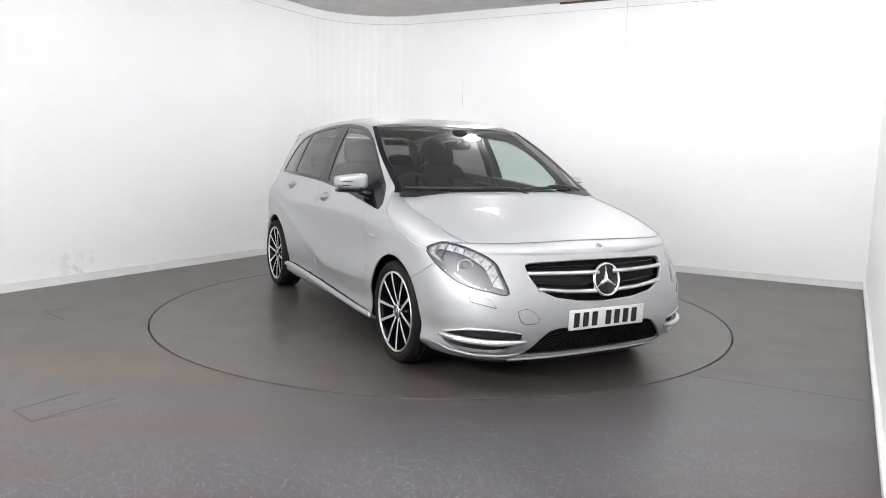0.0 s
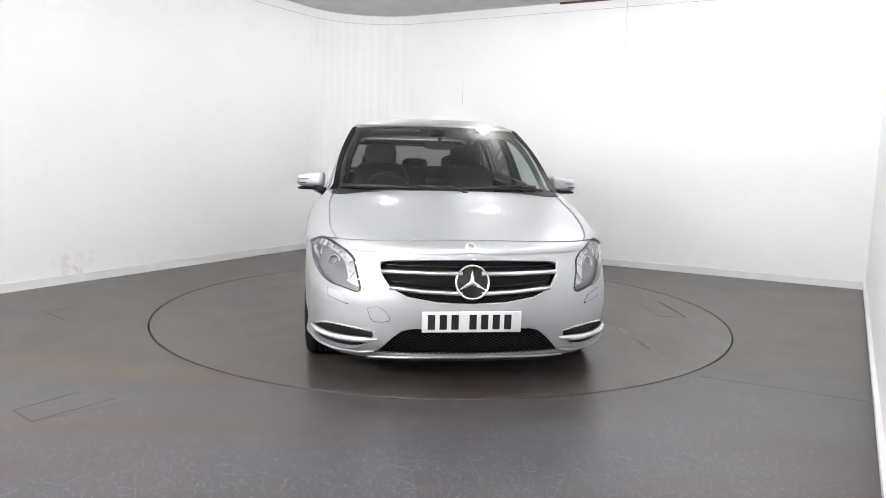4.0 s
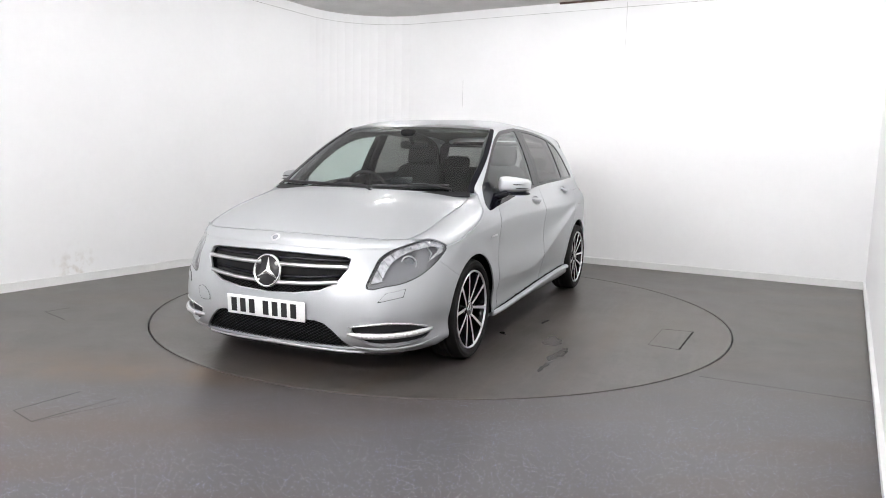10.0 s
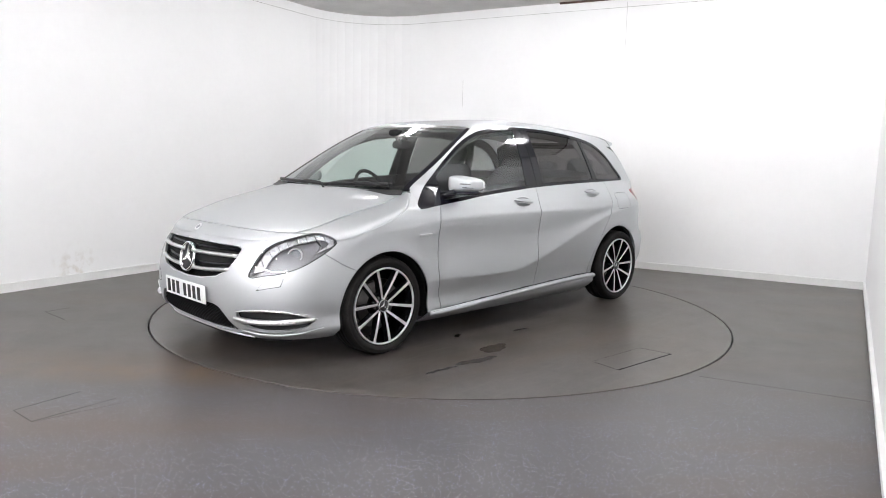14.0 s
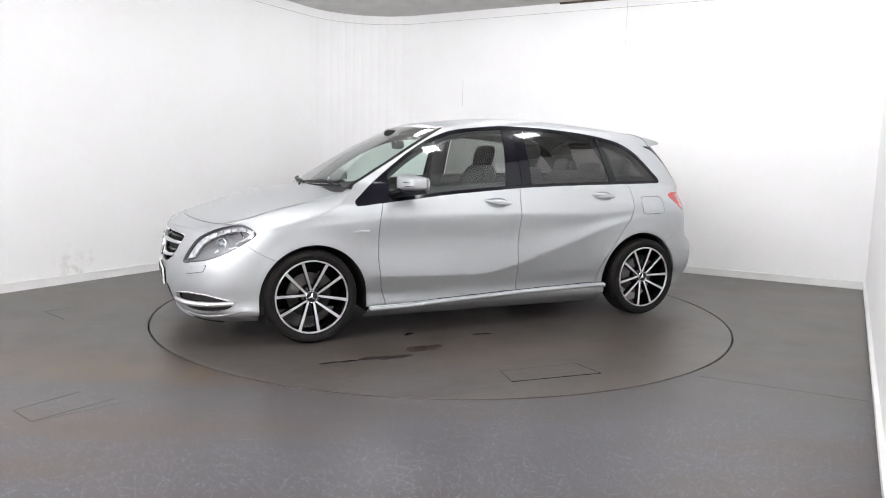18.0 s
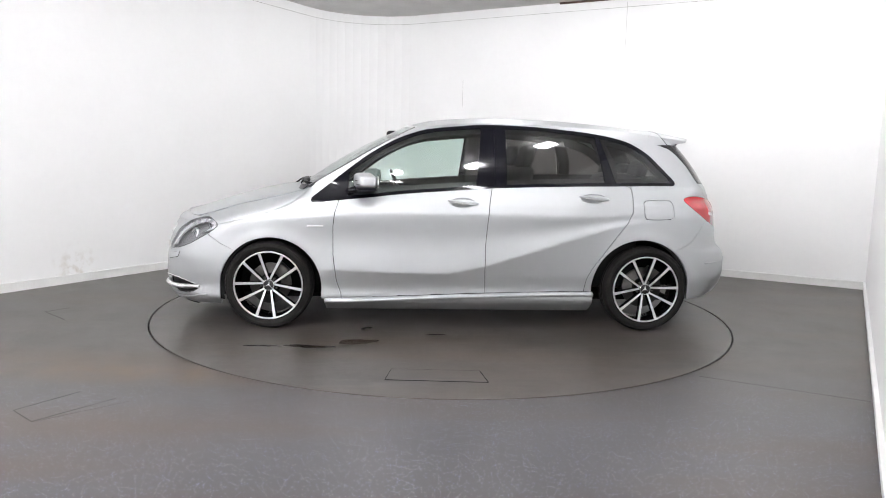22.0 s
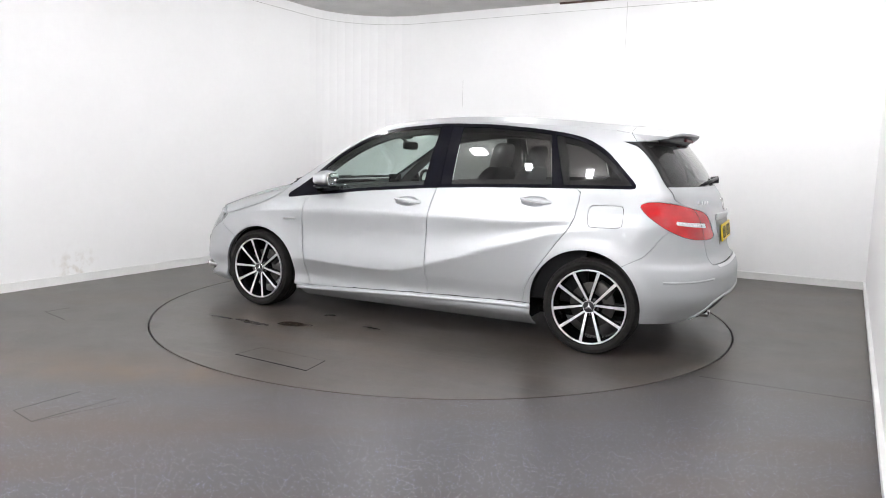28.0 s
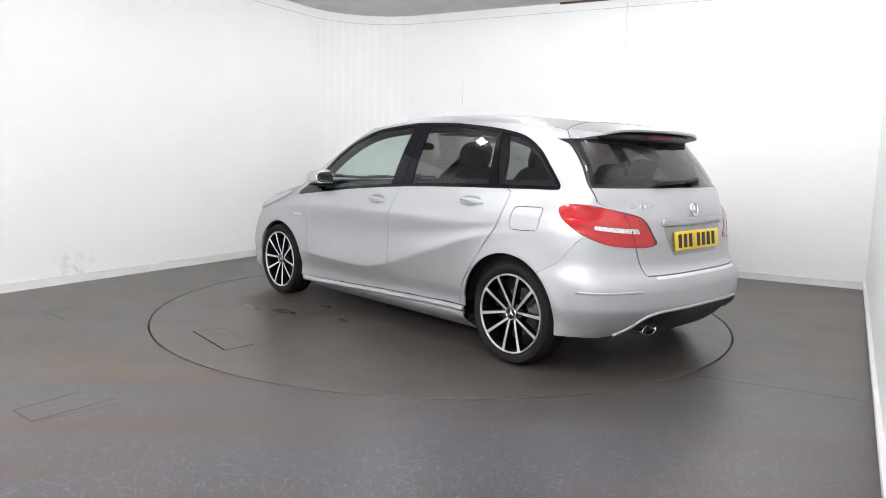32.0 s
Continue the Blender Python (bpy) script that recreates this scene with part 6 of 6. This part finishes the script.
wheel_in.matrix_basis = Matrix.Translation((0.44, -0.37, 0.935)) @ pose(0, 0, 0, 0, -66, 0)
part("wheel_hub", blob_bm(lambda x, y, z: (0.06 * x, 0.075 * y, 0.03 * z - 0.015)), M_CABIN, wheel_in, "wheel hub")
for dx, dy in ((0, 1), (0, -1), (-1, 0)):
    part("wheel_arm", bar_bm([Vector((0.03 * dx, 0.03 * dy, -0.01)), Vector((0.175 * dx, 0.175 * dy, 0))], 0.03, 0.012), M_SATIN, wheel_in, "satin arm")


def soft_box(cx, cy, cz, hx, hy, hz, lean=0.0, p=0.5):
    def f(x, y, z):
        a, b, c = squash(x, p), squash(y, p), squash(z, p)
        zz = cz + hz * c
        return cx + hx * a - lean * (zz - cz), cy + hy * b, zz
    return blob_bm(f, 28, 18)


for cy in (0.375, -0.375):
    seat = part("front_seat", soft_box(-0.10, cy, 0.52, 0.26, 0.25, 0.10), M_FABRIC, car, "black fabric front seat")
    part("seat_back", soft_box(-0.40, cy, 0.85, 0.085, 0.245, 0.32, 0.36), M_FABRIC, seat, "black backrest")
    part("headrest", soft_box(-0.525, cy, 1.235, 0.055, 0.138, 0.100, 0.25, 0.62), M_FABRIC, seat, "black headrest")
    for dy in (-0.055, 0.055):
        part("headrest_post", bar_bm([Vector((-0.49, cy + dy, 1.12)), Vector((-0.515, cy + dy, 1.19))], 0.012, 0.012, up=Vector((1, 0, 0))), M_SATIN, seat, "steel post")
bench = part("rear_bench", soft_box(-0.98, 0, 0.55, 0.28, 0.64, 0.12), M_FABRIC, car, "black rear bench")
part("bench_back", soft_box(-1.30, 0, 0.86, 0.09, 0.64, 0.27, 0.3, 0.4), M_FABRIC, bench, "black bench backrest")
for cy in (0.40, 0, -0.40):
    part("headrest", soft_box(-1.40, cy, 1.165 if cy else 1.13, 0.050, 0.130, 0.075, 0.25, 0.6), M_FABRIC, bench, "black headrest")
part("parcel_shelf", box_bm(-1.80, -1.40, -0.60, 0.60, 0.97, 0.985, 0.004), M_CABIN, car, "black parcel shelf")
for sg in (1, -1):
    part("door_lining", box_bm(-1.30, 0.85, min(sg * 0.70, sg * 0.765), max(sg * 0.70, sg * 0.765), 0.30, 0.955, 0.02), M_CABIN, car, "black door lining")
    # inner pillars
    part("inner_pillar", bar_bm([Vector((-0.22, sg * 0.775, 0.95)), Vector((-0.225, sg * 0.70, 1.2)), Vector((-0.23, sg * 0.60, 1.42))], 0.13, 0.03, up=Vector((1, 0, 0))), M_CABIN, car, "dark inner pillar")
    part("inner_pillar", bar_bm([Vector((-1.10, sg * 0.765, 0.98)), Vector((-1.08, sg * 0.69, 1.2)), Vector((-1.0, sg * 0.60, 1.38))], 0.10, 0.03, up=Vector((1, 0, 0))), M_CABIN, car, "dark inner pillar")
    part("inner_pillar", bar_bm([Vector((-1.60, sg * 0.68, 0.98)), Vector((-1.56, sg * 0.63, 1.2)), Vector((-1.45, sg * 0.56, 1.36))], 0.20, 0.03, up=Vector((1, 0, 0))), M_CABIN, car, "dark inner pillar")
lining_m = clip(TOPR, both(roof_front, behind(0.36)))
part("headlining", bm_of(whole((lining_m[0] * np.array([1, 0.97, 1]) - np.array([0, 0, 0.030]), lining_m[1]))), M_HEADLINER, car, "grey headlining")
part("rear_view_mirror", soft_box(0.45, 0.02, 1.31, 0.02, 0.115, 0.034, 0, 0.6), M_CABIN, car, "black interior mirror")
part("mirror_stalk", bar_bm([Vector((0.47, 0.02, 1.32)), Vector((0.54, 0.02, 1.385))], 0.03, 0.03, up=Vector((0, 1, 0))), M_CABIN, car, "black mirror stalk")
part("sensor_cover", soft_box(0.50, 0, 1.395, 0.05, 0.06, 0.03, 0, 0.7), M_CABIN, car, "black sensor cover")
for sg in (1, -1):
    part("sun_visor", box_bm(0.22, 0.40, min(sg * 0.12, sg * 0.50), max(sg * 0.12, sg * 0.50), 1.405, 1.42, 0.005), M_HEADLINER, car, "grey sun visor")
# ---------------------------------------------------------------- marks on the table and the floor
M_SLOT = mat("slot_black", (0.006, 0.006, 0.006), 0.9)
M_SEAM = mat("seam_dark", (0.045, 0.043, 0.042), 0.9, vary=0.3)


def strip_bm(p, q, w, z=0.0015, rag=0.0):
    """A narrow flat strip on the floor, a little ragged."""
    bm = bmesh.new()
    p, q = Vector(p), Vector(q)
    d = (q - p).normalized()
    nrm = Vector((-d.y, d.x))
    n = 16
    rows = []
    for i in range(n + 1):
        c = p.lerp(q, i / n)
        k = 1 + rag * random.uniform(-1, 1)
        rows.append((bm.verts.new((c.x + nrm.x * w / 2 * k, c.y + nrm.y * w / 2 * k, z)), bm.verts.new((c.x - nrm.x * w / 2 * k, c.y - nrm.y * w / 2 * k, z)),
                     bm.verts.new((c.x, c.y, z + 0.0004))))
    for a, b in zip(rows, rows[1:]):
        bm.faces.new((a[1], b[1], b[2], a[2]))
        bm.faces.new((a[2], b[2], b[0], a[0]))
    return bm


# an access hatch in the table: a flush lid with one dark open joint
H = [(0.43, 1.912), (-0.14, 1.955), (-0.115, 1.742), (0.395, 1.711)]
hatch = part("hatch", prism_bm(H, 0.0, 0.001), M_TABLE, turntable, "flush access hatch", smooth=False)
for a, b, w in ((0, 1, 0.013), (1, 2, 0.006), (2, 3, 0.0018), (3, 0, 0.0035)):
    part("hatch_joint", strip_bm(H[a], H[b], w, 0.002, 0.35), M_SLOT, hatch, "dark open joint", smooth=False)

# hatches and seams in the fixed floor
structure(link_mesh("floor_hatch", prism_bm([(-1.99, -2.52), (-1.83, -2.65), (-1.52, -2.36), (-1.80, -2.24)][::1], 0.0, 0.0008), M_FLOOR), "flush hatch in the floor", "hatch")
for nm, p, q, w in (("floor_seam", (-1.99, -2.52), (-1.82, -2.245), 0.006), ("floor_seam", (-1.83, -2.65), (-1.60, -2.33), 0.005), ("floor_seam", (-1.99, -2.52), (-1.83, -2.65), 0.003),
                    ("floor_seam", (-2.97, -0.52), (-2.86, -0.37), 0.008), ("floor_seam", (-2.97, -0.52), (-2.70, -0.75), 0.005), ("floor_seam", (1.50, -1.74), (2.27, -2.115), 0.006)):
    structure(link_mesh(nm, strip_bm(p, q, w, 0.003, 0.4), M_SEAM), "dark joint in the floor", "seam")


# ---------------------------------------------------------------- what turns
def motions():
    rows = [i * 1.0 for i in range(33)]
    walk(turntable, [(t, pose(0, 0, 0, 0, 0, heading(t))) for t in rows])
    walk(car, [(t, pose(0, 0, 0, 0, 0, heading(t)) @ pose(CAR_X, CAR_Y, 0)) for t in rows])


motions()
